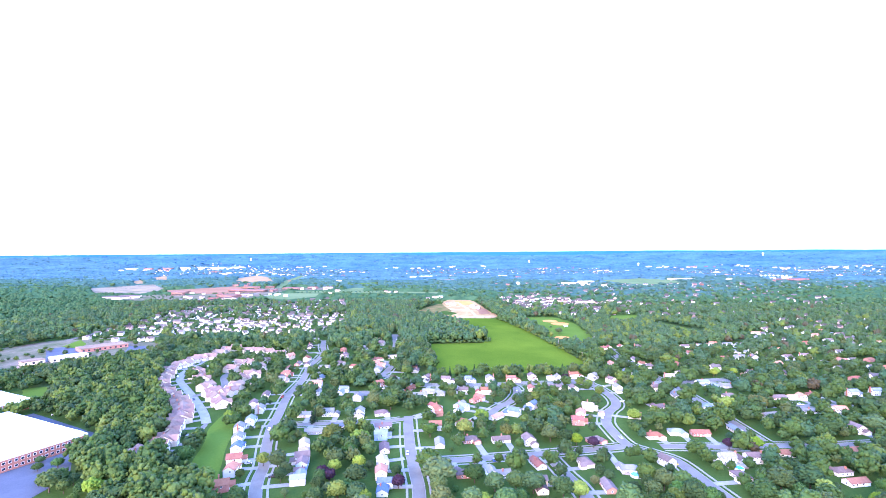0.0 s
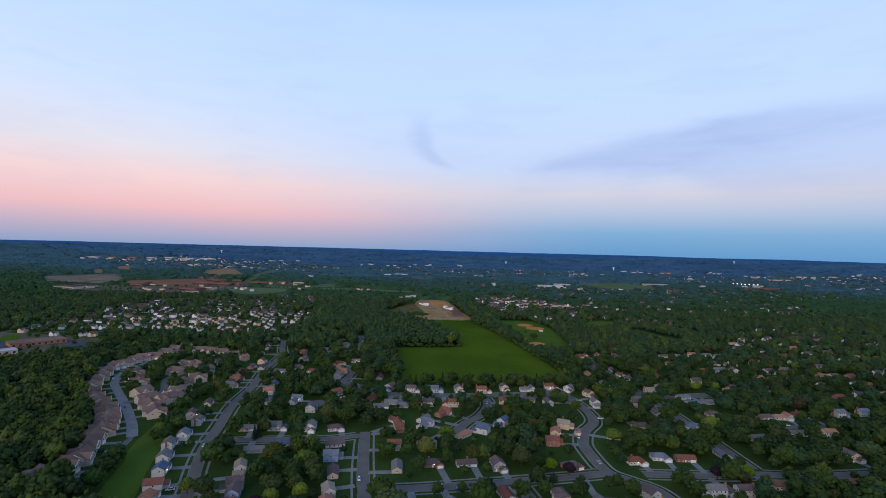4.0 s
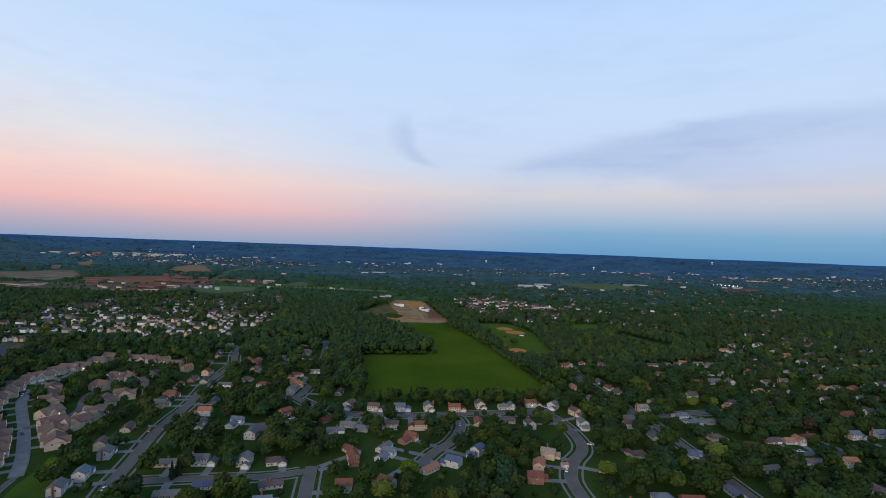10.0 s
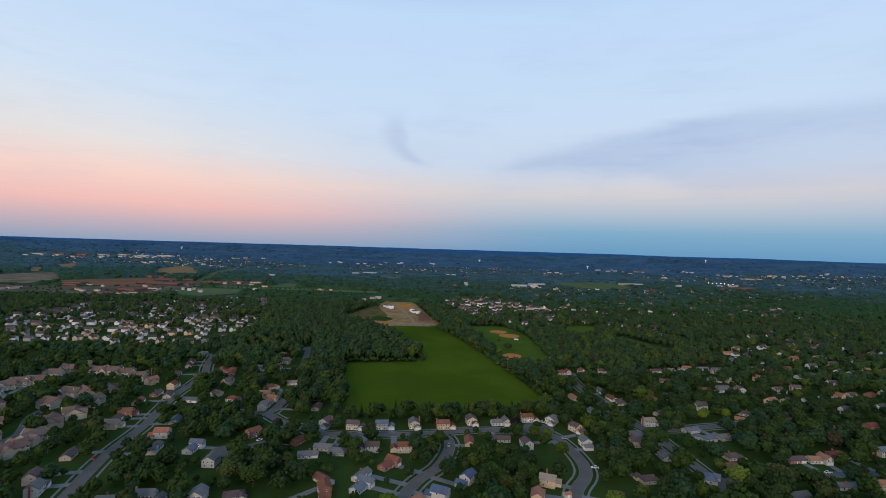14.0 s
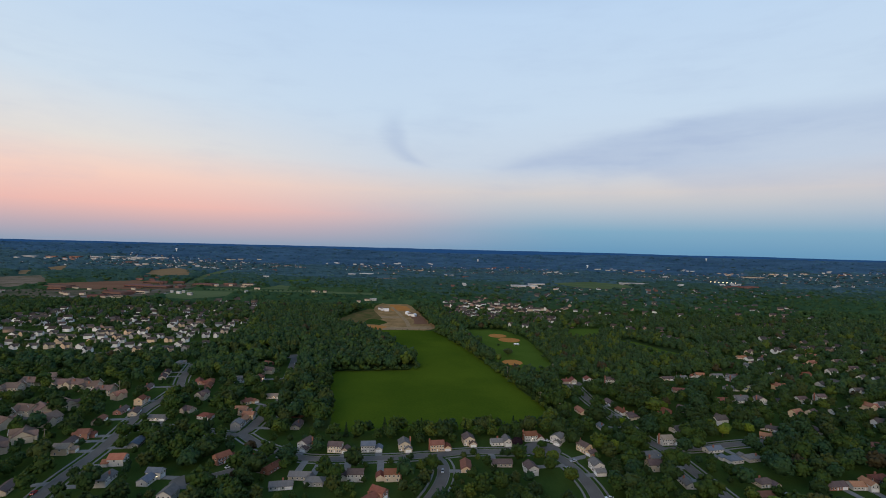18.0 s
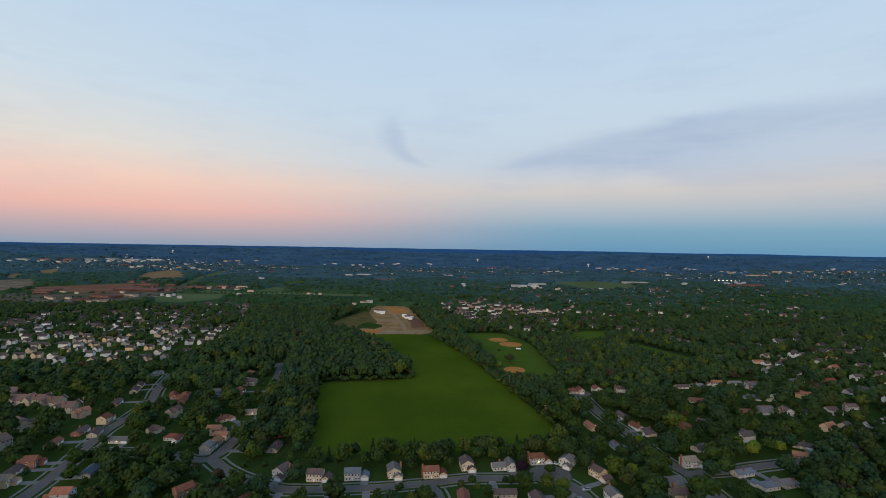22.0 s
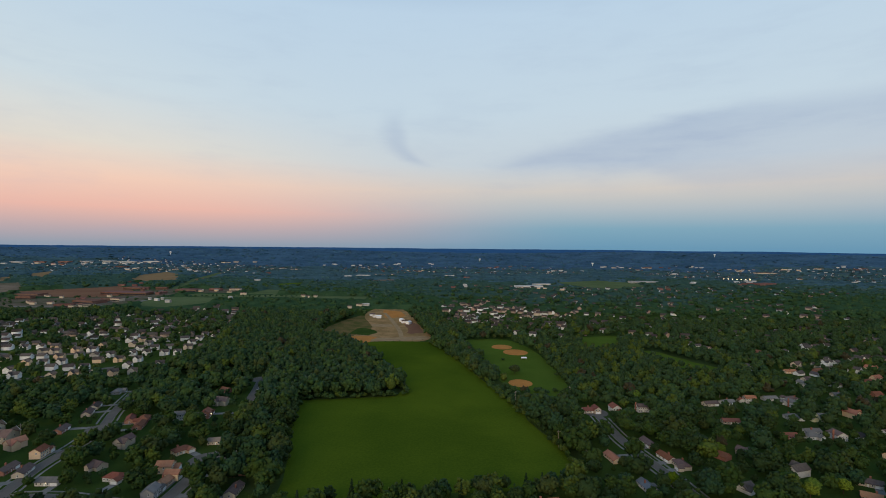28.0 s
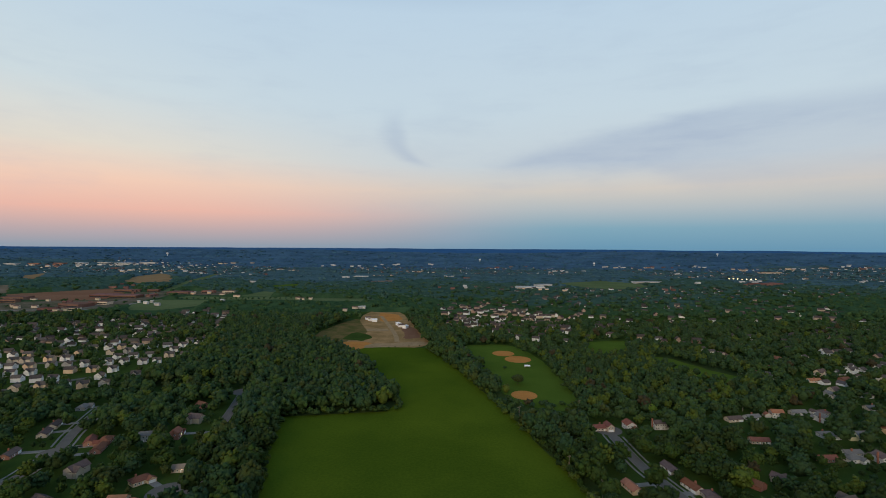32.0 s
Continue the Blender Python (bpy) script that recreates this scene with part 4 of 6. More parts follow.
BLOCKS_I = [
    (-1080, 1478, 60, "r"), (-1040, 1420, 50, "r"), (-914, 1558, 60, "r"), (-850, 1548, 66, "r"), (-950, 1695, 60, "r"), (-879, 1704, 45, "r"), (-768, 1655, 62, "r"), (-708, 1690, 50, "r"),
    (-652, 1700, 40, "t"), (-824, 1280, 50, "r"), (-786, 1296, 36, "t"), (-830, 1358, 60, "r"), (-800, 1403, 44, "t"), (-1145, 1290, 75, "t"), (-1128, 1320, 60, "t"), (-741, 1436, 11, "w"),
    (-713, 1441, 10, "w"), (-563, 1480, 15, "w"), (-2500, 2950, 75, "w"), (-2420, 3010, 60, "p"), (-2340, 3085, 70, "p"), (-2255, 3140, 75, "w"), (-2170, 3220, 85, "w"), (-2060, 3240, 95, "w"),
    (-1955, 3320, 95, "w"), (-1900, 2965, 60, "r"),
]
BLOCKS = BLOCKS_A + BLOCKS_B + BLOCKS_C + BLOCKS_D + BLOCKS_E + BLOCKS_F + BLOCKS_G + BLOCKS_H + BLOCKS_I
busy = set()


def reserve(x, y, wide, ahead):
    """Keeps far trees off a place and off the strip before it."""
    for k in range(int(ahead / 15) + 2):
        for u in np.arange(-wide / 2 - 8, wide / 2 + 9, 14):
            f = 1 - k * 15 / max(y, 1)
            busy.add((int((x * f + u) // 15), int((y - k * 15 + 10) // 15)))


for bx, by, bw, tone in BLOCKS:
    reserve(bx, by, bw, 75)
FAR_OPEN = [
    [(-1222, 1588), (-1073, 1793), (-931, 1650), (-879, 1508), (-961, 1460), (-1073, 1470)],
    [(-1592, 1671), (-1495, 1893), (-1250, 1640), (-1204, 1461), (-1392, 1474)],
    [(-1110, 1442), (-1065, 1417), (-960, 1455), (-870, 1515), (-930, 1660), (-860, 1740), (-775, 1640), (-743, 1348), (-770, 1285), (-903, 1235), (-1150, 1260), (-1180, 1330)],
    [(-1238, 2081), (-1385, 2343), (-1430, 2613), (-1300, 2491), (-1066, 2108), (-1126, 2010)],
    [(-1801, 2135), (-1775, 2165), (-1571, 1928), (-1595, 1903)],
    [(-1891, 2366), (-1968, 2590), (-1642, 2169), (-1672, 2135)],
    [(-673, 1300), (-748, 1420), (-740, 1500), (-611, 1505), (-570, 1385), (-614, 1310)],
    [(-586, 1605), (-581, 1761), (-526, 1731), (-492, 1595)],
    [(-775, 1640), (-800, 1740), (-640, 1760), (-640, 1620)],
    [(367, 2209), (583, 2371), (684, 2259), (678, 2066), (499, 1927), (433, 2032)],
    [(-745, 1483), (-713, 1596), (-598, 1580), (-484, 1593), (-364, 1592), (-228, 1579), (-228, 1512), (-364, 1525), (-484, 1526), (-598, 1513), (-713, 1529)],
    [(-880, 1744), (-1030, 2119), (-1170, 2613), (-1130, 2613), (-985, 2119), (-850, 1744)],
    [(-1029, 2141), (-1020, 2316), (-1002, 2319), (-992, 2116)],
    [(-642, 1970), (-574, 2059), (-531, 1961), (-606, 1903)],
    [(-340, 2244), (-257, 2290), (-243, 2194), (-334, 2151)],
    COMMERCE_LINE,
]


FAR_BOXES = [(taken_from(p), p) for p in FAR_OPEN]


def in_far_open(x, y, boxes):
    return any(x0 < x < x1 and y0 < y < y1 and inside(x, y, p) for (x0, x1, y0, y1), p in boxes)


def far_place(x, y):
    """2 inside a far open place, 1 on the low verge before it, else 0."""
    if in_far_open(x, y, FAR_BOXES):
        return 2
    if y < 2700 and any(in_far_open(x * (1 + ahead / y), y + ahead, FAR_BOXES[:-1]) for ahead in (45, 90)):
        return 1
    return 0


# ---- far houses, joined ----
def house_shape(w, d, eave, ridge):
    v = np.array([(-w, -d, 0), (w, -d, 0), (w, d, 0), (-w, d, 0), (-w, -d, eave), (w, -d, eave), (w, d, eave), (-w, d, eave), (-w, 0, ridge), (w, 0, ridge),
                  (-w - .4, -d - .4, eave - .3), (w + .4, -d - .4, eave - .3), (w + .4, d + .4, eave - .3), (-w - .4, d + .4, eave - .3),
                  (-w - .4, 0, ridge + .15), (w + .4, 0, ridge + .15)], float)
    f = np.array([(0, 1, 5), (0, 5, 4), (2, 3, 7), (2, 7, 6), (1, 2, 6), (1, 6, 5), (6, 9, 5), (3, 0, 4), (3, 4, 7), (4, 8, 7),
                  (10, 11, 15), (10, 15, 14), (12, 13, 14), (12, 14, 15)])
    return v, f, np.array([0] * 10 + [1] * 4)


far_homes = []
home_rng = random.Random(5)


def scatter_homes(poly, gap_x, gap_y, angle, keep, pale):
    x0, x1, y0, y1 = taken_from(poly)
    c, s = math.cos(radians(angle)), math.sin(radians(angle))
    n = int(max(x1 - x0, y1 - y0) / min(gap_x, gap_y)) + 2
    for i in range(-n, n):
        for j in range(-n, n):
            u, v = i * gap_x + home_rng.uniform(-3, 3), j * gap_y + home_rng.uniform(-3, 3)
            x, y = (x0 + x1) / 2 + c * u - s * v, (y0 + y1) / 2 + s * u + c * v
            if not inside(x, y, poly) or not in_view(x, y, 0) or home_rng.random() > keep or is_taken(x, y):
                continue
            if any(inside(x, y, p) for p in OPEN + WOODS) or in_far_open(x, y, FAR_BOXES):
                continue
            if any(abs(x - p[0]) < 18 and abs(y - p[1]) < 18 for p in placed):
                continue
            if y < 520 and x > 0:
                if home_rng.random() < 0.5:
                    add_house(x, y, home_rng.choice("rmmogbt") + home_rng.choice("wwtbo") + home_rng.choice("122"))
                continue
            mark(x, y, 5.0)
            if home_rng.random() < 0.4:
                for far in (9, 17):
                    mark(x * (1 - far / max(y - 250, 60)), y - far, 4.5)
            if y > 1180:
                reserve(x, y, 10, 12)
            far_homes.append((x, y, angle + home_rng.choice((0, 0, 0, 90, 180)) + home_rng.uniform(-14, 14), home_rng.random() < pale, home_rng.random()))


scatter_homes(WHITE_ESTATE, 18, 31, 15, 0.84, 0.62)
scatter_homes([(-300, 545), (-150, 540), (-130, 660), (-170, 780), (-290, 740)], 21, 30, -15, 0.25, 0.0)
scatter_homes([(-682, 881), (-806, 1215), (-739, 1132), (-633, 841)], 17, 24, 15, 1.0, 1.0)
scatter_homes([(205, 380), (420, 470), (700, 700), (900, 1000), (420, 1000), (360, 780), (200, 640), (170, 560)], 21, 34, 20, 0.6, 0.5)
scatter_homes([(-5, 1130), (215, 1090), (225, 1250), (140, 1420), (-40, 1460)], 18, 30, -25, 0.62, 0.3)
scatter_homes(UPPER_ESTATE, 20, 31, 20, 0.9, 0.42)
scatter_homes([(110, 1010), (700, 1020), (900, 1600), (150, 1700), (-60, 1300)], 24, 40, -20, 0.42, 0.4)
scatter_homes([(150, 1700), (900, 1600), (1500, 2000), (900, 2100), (0, 2000)], 30, 55, 10, 0.4, 0.5)
scatter_homes([(-2300, 2500), (-1000, 2450), (-900, 3300), (-2300, 3500)], 34, 62, 5, 0.5, 0.8)
scatter_homes([(-700, 2650), (600, 2650), (700, 3500), (-700, 3500)], 34, 62, 12, 0.5, 0.8)
scatter_homes([(900, 2500), (2600, 2300), (2800, 3300), (900, 3300)], 34, 62, -8, 0.5, 0.8)
EAST_ROWS = [(309, 1038), (330, 1019), (339, 987), (343, 970), (348, 955), (350, 938), (352, 924), (364, 908), (363, 884), (337, 855), (347, 852), (489, 973), (465, 900), (384, 825),
             (375, 800), (413, 838), (438, 847), (505, 898), (516, 903), (537, 1108), (565, 1109), (560, 1024), (433, 1095), (451, 1072), (388, 1177), (605, 1231), (248, 1135), (271, 1164),
             (301, 1234), (363, 1400)]
for x, y in EAST_ROWS:
    mark(x, y, 6.0)
    mark(x * (1 - 11 / (y - 250)), y - 11, 4.5)
    far_homes.append((x, y, home_rng.choice((15, 15, 105, 195)) + home_rng.uniform(-10, 10), home_rng.random() < 0.45, home_rng.random() * 0.5))
FAR_WALLS = surface("far_house_walls", (0.66, 0.65, 0.63), (0.84, 0.83, 0.81), 0.02, 0.8, 0.1, 5, 0.4, island=True)
FAR_ROOFS = surface("far_house_roofs", (0.055, 0.042, 0.034), (0.125, 0.096, 0.075), 0.02, 0.9, 0.2, 5, 0.6, island=True)
FAR_TAN = surface("far_house_brick", (0.30, 0.20, 0.15), (0.42, 0.33, 0.26), 0.02, 0.8, 0.1, 5, 0.4, island=True)
vs, fs, mi, n = [], [], [], 0
SHAPES = {}
BRIGHT = surface("bright_white_siding", (0.60, 0.59, 0.565), (0.75, 0.74, 0.71), 0.3, 0.7, 0.2, 12, 0.25)
SLATE = surface("dark_grey_brown_shingle", (0.075, 0.062, 0.054), (0.125, 0.106, 0.092), 0.4, 0.9, 0.4, 10, 0.4)
own_homes = set(sorted(far_homes, key=lambda q: math.hypot(q[0], q[1] - 250))[:205])
for x, y, turn, pale, k in sorted(own_homes):
    form = (int(k * 4) if x > -310 else 4 + int(k * 3), pale)
    if form not in SHAPES:
        tall = form[0] > 1
        w, eave, ridge = 4.9 + 0.6 * (form[0] % 4), 5.0 if tall else 2.8, 7.8 if tall else 5.2
        wall, roof = BRIGHT if pale else WALLS["tbotgot"[form[0]]], SLATE if pale or form[0] > 3 else ROOFS["mrom"[form[0]]]
        made = []
        for b in ((-w, w, -3.9, 3.9, eave, ridge, "x"), (-w + 0.4, -w + 6.2, -6.6, -0.5, eave - 0.2, ridge - 0.3, "y")):
            made += [mesh_of("wall", gable_body(bmesh.new(), *b[:4], 0, *b[4:]), wall), mesh_of("roof", gable_roof(bmesh.new(), *b), roof)]
        SHAPES[form] = made
    tones = ("white" if pale else ("tan", "brick", "cream", "tan", "grey", "cream", "tan")[form[0]], "dark" if pale or form[0] > 3 else ("brown", "red-brown", "salmon", "brown")[form[0]])
    home = tagged(new("house"), "small %s house with a %s roof among trees" % tones, "house", "farther houses")
    home.matrix_basis = pose(x, y, 0, 0, 0, turn) @ Matrix.Scale(0.86, 4)
    part("wall", SHAPES[form][0], None, home)
    part("roof", SHAPES[form][1], None, home)
    if form[0] != 1:
        wing = part("wing_wall", SHAPES[form][2], None, home)
        part("wing_roof", SHAPES[form][3], None, wing)
for x, y, turn, pale, k in far_homes:
    if (x, y, turn, pale, k) in own_homes:
        continue
    v, f, m = house_shape(4.4 + 2.2 * k, 3.9, 4.4 if k > 0.35 else 2.8, 7.6 if k > 0.35 else 5.2)
    c, s = math.cos(radians(turn)), math.sin(radians(turn))
    q = np.column_stack((v[:, 0] * c - v[:, 1] * s + x, v[:, 0] * s + v[:, 1] * c + y, v[:, 2] + rise(math.hypot(x, y - 150))))
    vs.append(q)
    fs.append(f + n)
    mi.append(np.where(m == 0, 0 if pale else 2, 1))
    n += len(v)
tagged(new("far_houses", tri_mesh("far_houses", np.concatenate(vs), np.concatenate(fs), [FAR_WALLS, FAR_ROOFS, FAR_TAN], np.concatenate(mi))),
       "many small white and tan houses among the trees", "houses", kind="stuff")


# ---- trees ----
PHI = (1 + 5 ** 0.5) / 2
ICO_V = np.array([(-1, PHI, 0), (1, PHI, 0), (-1, -PHI, 0), (1, -PHI, 0), (0, -1, PHI), (0, 1, PHI), (0, -1, -PHI), (0, 1, -PHI),
                  (PHI, 0, -1), (PHI, 0, 1), (-PHI, 0, -1), (-PHI, 0, 1)]) / 1.902
ICO_F = np.array([(0, 11, 5), (0, 5, 1), (0, 1, 7), (0, 7, 10), (0, 10, 11), (1, 5, 9), (5, 11, 4), (11, 10, 2), (10, 7, 6), (7, 1, 8),
                  (3, 9, 4), (3, 4, 2), (3, 2, 6), (3, 6, 8), (3, 8, 9), (4, 9, 5), (2, 4, 11), (6, 2, 10), (8, 6, 7), (9, 8, 1)])
OCT_V = np.array([(1, 0, 0), (-1, 0, 0), (0, 1, 0), (0, -1, 0), (0, 0, 1), (0, 0, -1)], float)
OCT_F = np.array([(0, 2, 4), (2, 1, 4), (1, 3, 4), (3, 0, 4), (2, 0, 5), (1, 2, 5), (3, 1, 5), (0, 3, 5)])


def ball(levels):
    """An icosphere's vertices and triangles."""
    v, f = [tuple(q) for q in ICO_V], [tuple(q) for q in ICO_F]
    for _ in range(levels):
        seen, out = {}, []

        def half(a, b):
            key = (min(a, b), max(a, b))
            if key not in seen:
                m = (np.array(v[a]) + np.array(v[b])) / 2
                v.append(tuple(m / np.linalg.norm(m)))
                seen[key] = len(v) - 1
            return seen[key]

        for a, b, c in f:
            x, y, z = half(a, b), half(b, c), half(c, a)
            out += [(a, x, z), (b, y, x), (c, z, y), (x, y, z)]
        f = out
    return np.array(v), np.array(f)


def clump_crown(seed, count, base, size, core=1, flat=0.85, cone=0.0):
    """A crown of unit radius: a lumpy heart and jagged clumps of leaves round it; its underside is at height 0."""
    r = np.random.RandomState(seed)
    ico_v, ico_f = base
    lobes = r.normal(size=(7, 3))
    lobes[:, 2] = np.abs(lobes[:, 2]) * 0.8
    lobes /= np.linalg.norm(lobes, axis=1)[:, None]

    def reach(d):
        return 0.70 + 0.34 * max(0.0, (lobes @ d).max() - 0.45)

    vs, fs, n = [], [], 0
    if not cone:
        v, f = ball(core)
        q = np.array([d * (reach(d) * 0.92 + 0.10 * noise.noise(Vector(d * 3.1) + Vector((seed, 0, 0)))) for d in v])
        q[:, 2] = q[:, 2] * flat + flat * 0.72
        vs.append(q)
        fs.append(f)
        n = len(v)
    for i in range(count):
        d = r.normal(size=3)
        d /= np.linalg.norm(d)
        if d[2] < -0.35:
            d[2] *= -0.6
        c = d * reach(d) * (0.86 + 0.16 * r.rand())
        c[2] = c[2] * flat + flat * 0.72
        if cone:
            h = i / count
            a = i * 2.4
            wide = (1 - h) * 0.48 * (0.6 + 0.4 * r.rand())
            c = np.array([math.cos(a) * wide, math.sin(a) * wide, h * cone])
        s = size * (0.6 + 0.8 * r.rand()) * (1 - 0.5 * (i / count if cone else 0))
        q = ico_v * (1 + 0.95 * (r.rand(len(ico_v), 1) - 0.5)) * s
        q = q @ np.linalg.qr(r.normal(size=(3, 3)))[0]
        q[:, 2] *= 0.75
        vs.append(q + c)
        fs.append(ico_f + n)
        n += len(ico_v)
    return np.concatenate(vs), np.concatenate(fs)


OCT = (OCT_V, OCT_F)
NEAR_CROWNS = [clump_crown(10 + i, 175, OCT, 0.150, 1) for i in range(6)]
MID_CROWNS = [clump_crown(30 + i, 42, OCT, 0.225, 0) for i in range(8)]
BACK_CROWNS = [clump_crown(40 + i, 13, OCT, 0.33, 0) for i in range(8)]
FAR_CROWNS = [clump_crown(50 + i, 2, OCT, 0.5, 0, 0.7) for i in range(8)]
SPRUCE_CROWN = clump_crown(80, 90, OCT, 0.17, cone=2.6)


def trunk_mesh(seed):
    """A tapered trunk with five limbs that reach into the crown."""
    r = random.Random(seed)
    bm = bmesh.new()

    def limb(a, b, ra, rb):
        d = (b - a).normalized()
        u = d.orthogonal().normalized()
        v = d.cross(u)
        rings = [[bm.verts.new(p + (u * math.cos(k / 6 * math.tau) + v * math.sin(k / 6 * math.tau)) * s) for k in range(6)] for p, s in ((a, ra), (b, rb))]
        for k in range(6):
            bm.faces.new((rings[0][k], rings[0][(k + 1) % 6], rings[1][(k + 1) % 6], rings[1][k]))
        bm.faces.new(rings[1])

    top = Vector((r.uniform(-0.05, 0.05), r.uniform(-0.05, 0.05), 0.75))
    limb(Vector((0, 0, -0.02)), top, 0.06, 0.035)
    for i in range(5):
        a = i / 5 * math.tau + r.uniform(-0.4, 0.4)
        start = top * r.uniform(0.6, 1.0)
        limb(start, start + Vector((math.cos(a) * 0.45, math.sin(a) * 0.45, r.uniform(0.35, 0.7))), 0.03, 0.01)
    return mesh_of("trunk", bm, BARK)


TRUNKS = [trunk_mesh(i) for i in range(3)]
CROWN_MESHES = [tri_mesh("crown", v, f, [LEAF], smooth=True) for v, f in NEAR_CROWNS]
SPRUCE_MESH = tri_mesh("crown", *SPRUCE_CROWN, [NEEDLE], smooth=True)


def add_tree(x, y, radius, high, kind="leaf"):
    words = {"leaf": "full green broadleaf tree", "lime": "bright yellow-green broadleaf tree", "purple": "dark purple-leaved tree", "olive": "olive-green broadleaf tree", "dark": "dark green broadleaf tree", "spruce": "dark pointed spruce"}[kind]
    tree = tagged(new("spruce" if kind == "spruce" else "tree"), words + " standing among the houses", "tree", "trees of the suburb")
    tree.matrix_basis = pose(x, y, 0, 0, 0, rng.uniform(0, 360))
    stem = part("trunk", rng.choice(TRUNKS), None, tree)
    if kind == "spruce":
        stem.scale = (radius * 0.6, radius * 0.6, high * 0.5)
        crown = part("crown", SPRUCE_MESH, None, tree)
        crown.scale = (radius * 1.5, radius * 1.5, high * 0.36)
        crown.location.z = high * 0.06
        return
    base = high * 0.2
    stem.scale = (radius, radius, high * 0.62)
    crown = part("crown", rng.choice(CROWN_MESHES), None, tree)
    crown.scale = (radius, radius, (high - base) / 1.6)
    crown.location.z = base
    if kind != "leaf":
        paint(crown, {"lime": LIME, "purple": PURPLE, "olive": OLIVE, "dark": DARK_LEAF}[kind])


for x, y in [(-223, 364), (-155, 290), (-107, 286), (-94, 294), (43, 347), (118, 513), (161, 354)] + [(-118, 559), (73, 492), (209, 551), (244, 513)] + [(138, 559), (187, 605), (214, 556), (231, 557), (174, 722)]:
    add_tree(x, y, 4.6, 9.5, "lime")
    mark(x, y, 4)
for x, y in [(-112, 279), (-64, 272), (54, 344), (143, 352), (281, 536), (53, 514), (-106, 275)]:
    add_tree(x, y, 4.4, 8.5, "purple")
    mark(x, y, 4)
for x, y in [(-41, 536), (-34, 534), (-14, 537), (5, 535), (18, 535), (-59, 522), (-66, 522), (54, 549), (63, 550)] + [(-155, 366), (-154, 370)]:
    add_tree(x, y, 2.8, 10.5, "spruce")
    mark(x, y, 2)


# large old trees between the houses
for i, (x, y, r) in enumerate([(-42, 279, 10.5), (-51, 297, 8.5), (-22, 284, 7), (-10, 275, 6.5), (12, 316, 5.5), (-35, 358, 7), (-4, 356, 6), (26, 352, 7), (36, 348, 6.5), (11, 276, 7.5), (-126, 333, 8), (-104, 327, 7.5), (-105, 308, 6), (32, 394, 8), (45, 441, 6.5), (-102, 406, 8), (-118, 411, 7.5), (-14, 412, 6), (52, 291, 9), (91, 338, 6), (163, 298, 9), (146, 294, 8.5), (199, 436, 9), (175, 434, 8), (111, 454, 8), (167, 373, 7), (222, 385, 8.5), (258, 394, 9), (148, 388, 7), (94, 401, 6), (-59, 350, 6.5), (33, 283, 6), (-90, 274, 7), (30, 425, 7), (38, 412, 6.5), (-24, 385, 6.5)]):
    spot, dist = nearest_road(x, y)
    if dist > 6 and all(math.hypot(x - q[0], y - q[1]) > 6 for q in placed):
        add_tree(x, y, r, r * 1.45 + 2, ("leaf", "leaf", "dark", "leaf", "olive", "lime")[i % 6] if i != 6 else "olive")
        mark(x, y, r * 0.7)


def grow(crowns, places):
    """Crowns of the given places, joined: (x, y, radius, height, tone)."""
    r = np.random.RandomState(3)
    vs, fs, mi, n = [], [], [], 0
    for x, y, rad, high, tone in places:
        v, f = crowns[r.randint(len(crowns))]
        a = r.rand() * math.tau
        c, s = math.cos(a), math.sin(a)
        q = np.empty_like(v)
        q[:, 0] = (v[:, 0] * c - v[:, 1] * s) * rad + x
        q[:, 1] = (v[:, 0] * s + v[:, 1] * c) * rad + y
        q[:, 2] = v[:, 2] * high / 1.6 + 0.15 * high + rise(math.hypot(x, y - 150))
        vs.append(q)
        fs.append(f + n)
        mi.append(np.full(len(f), tone))
        n += len(v)
    return np.concatenate(vs), np.concatenate(fs), np.concatenate(mi)


LEAF_DARK = surface("dark_foliage_mass", (0.0184, 0.0380, 0.0132), (0.0354, 0.0615, 0.0175), 0.13, 0.6, 1.0, 7, 0.22, island=True, deep=0.9, gloss=0.04)
LEAF_WARM = surface("yellow_green_foliage_mass", (0.0460, 0.0736, 0.0126), (0.0775, 0.1102, 0.0194), 0.13, 0.6, 1.0, 7, 0.22, island=True, deep=0.9, gloss=0.04)
LEAF_OLIVE = surface("olive_foliage_mass", (0.0344, 0.0515, 0.0149), (0.0563, 0.0750, 0.0204), 0.13, 0.6, 1.0, 7, 0.22, island=True, deep=0.9, gloss=0.04)
LEAF_COOL = surface("cool_green_foliage_mass", (0.0196, 0.0479, 0.0217), (0.0375, 0.0771, 0.0291), 0.13, 0.6, 1.0, 7, 0.22, island=True, deep=0.9, gloss=0.04)
LEAF_RUST = surface("brown_red_foliage_mass", (0.0396, 0.0343, 0.0177), (0.0582, 0.0493, 0.0237), 0.13, 0.6, 1.0, 7, 0.22, island=True, deep=0.9, gloss=0.04)
TONES = [LEAF_STUFF, LEAF_DARK, LEAF_WARM, LEAF_OLIVE, LEAF_COOL, LEAF_RUST]
# leaf colours of the back rows, with a little blue haze mixed in
HAZED_LEAF = surface("slightly_hazed_foliage", (0.0284, 0.0568, 0.0184), (0.0493, 0.0907, 0.0247), 0.10, 0.6, 1.0, 7, 0.22, island=True, deep=1.0, gloss=0.04)
HAZED_DARK_LEAF = surface("slightly_hazed_dark_foliage", (0.0238, 0.0488, 0.0190), (0.0403, 0.0750, 0.0247), 0.10, 0.6, 1.0, 7, 0.22, island=True, deep=1.0, gloss=0.04)
tree_rng = random.Random(11)
near, mid = [], []
HOME_XY = np.array([q[:2] for q in placed] + [q[:2] for q in far_homes if q[1] < 1250 and not (q[0] < -250 and q[1] > 1000)])
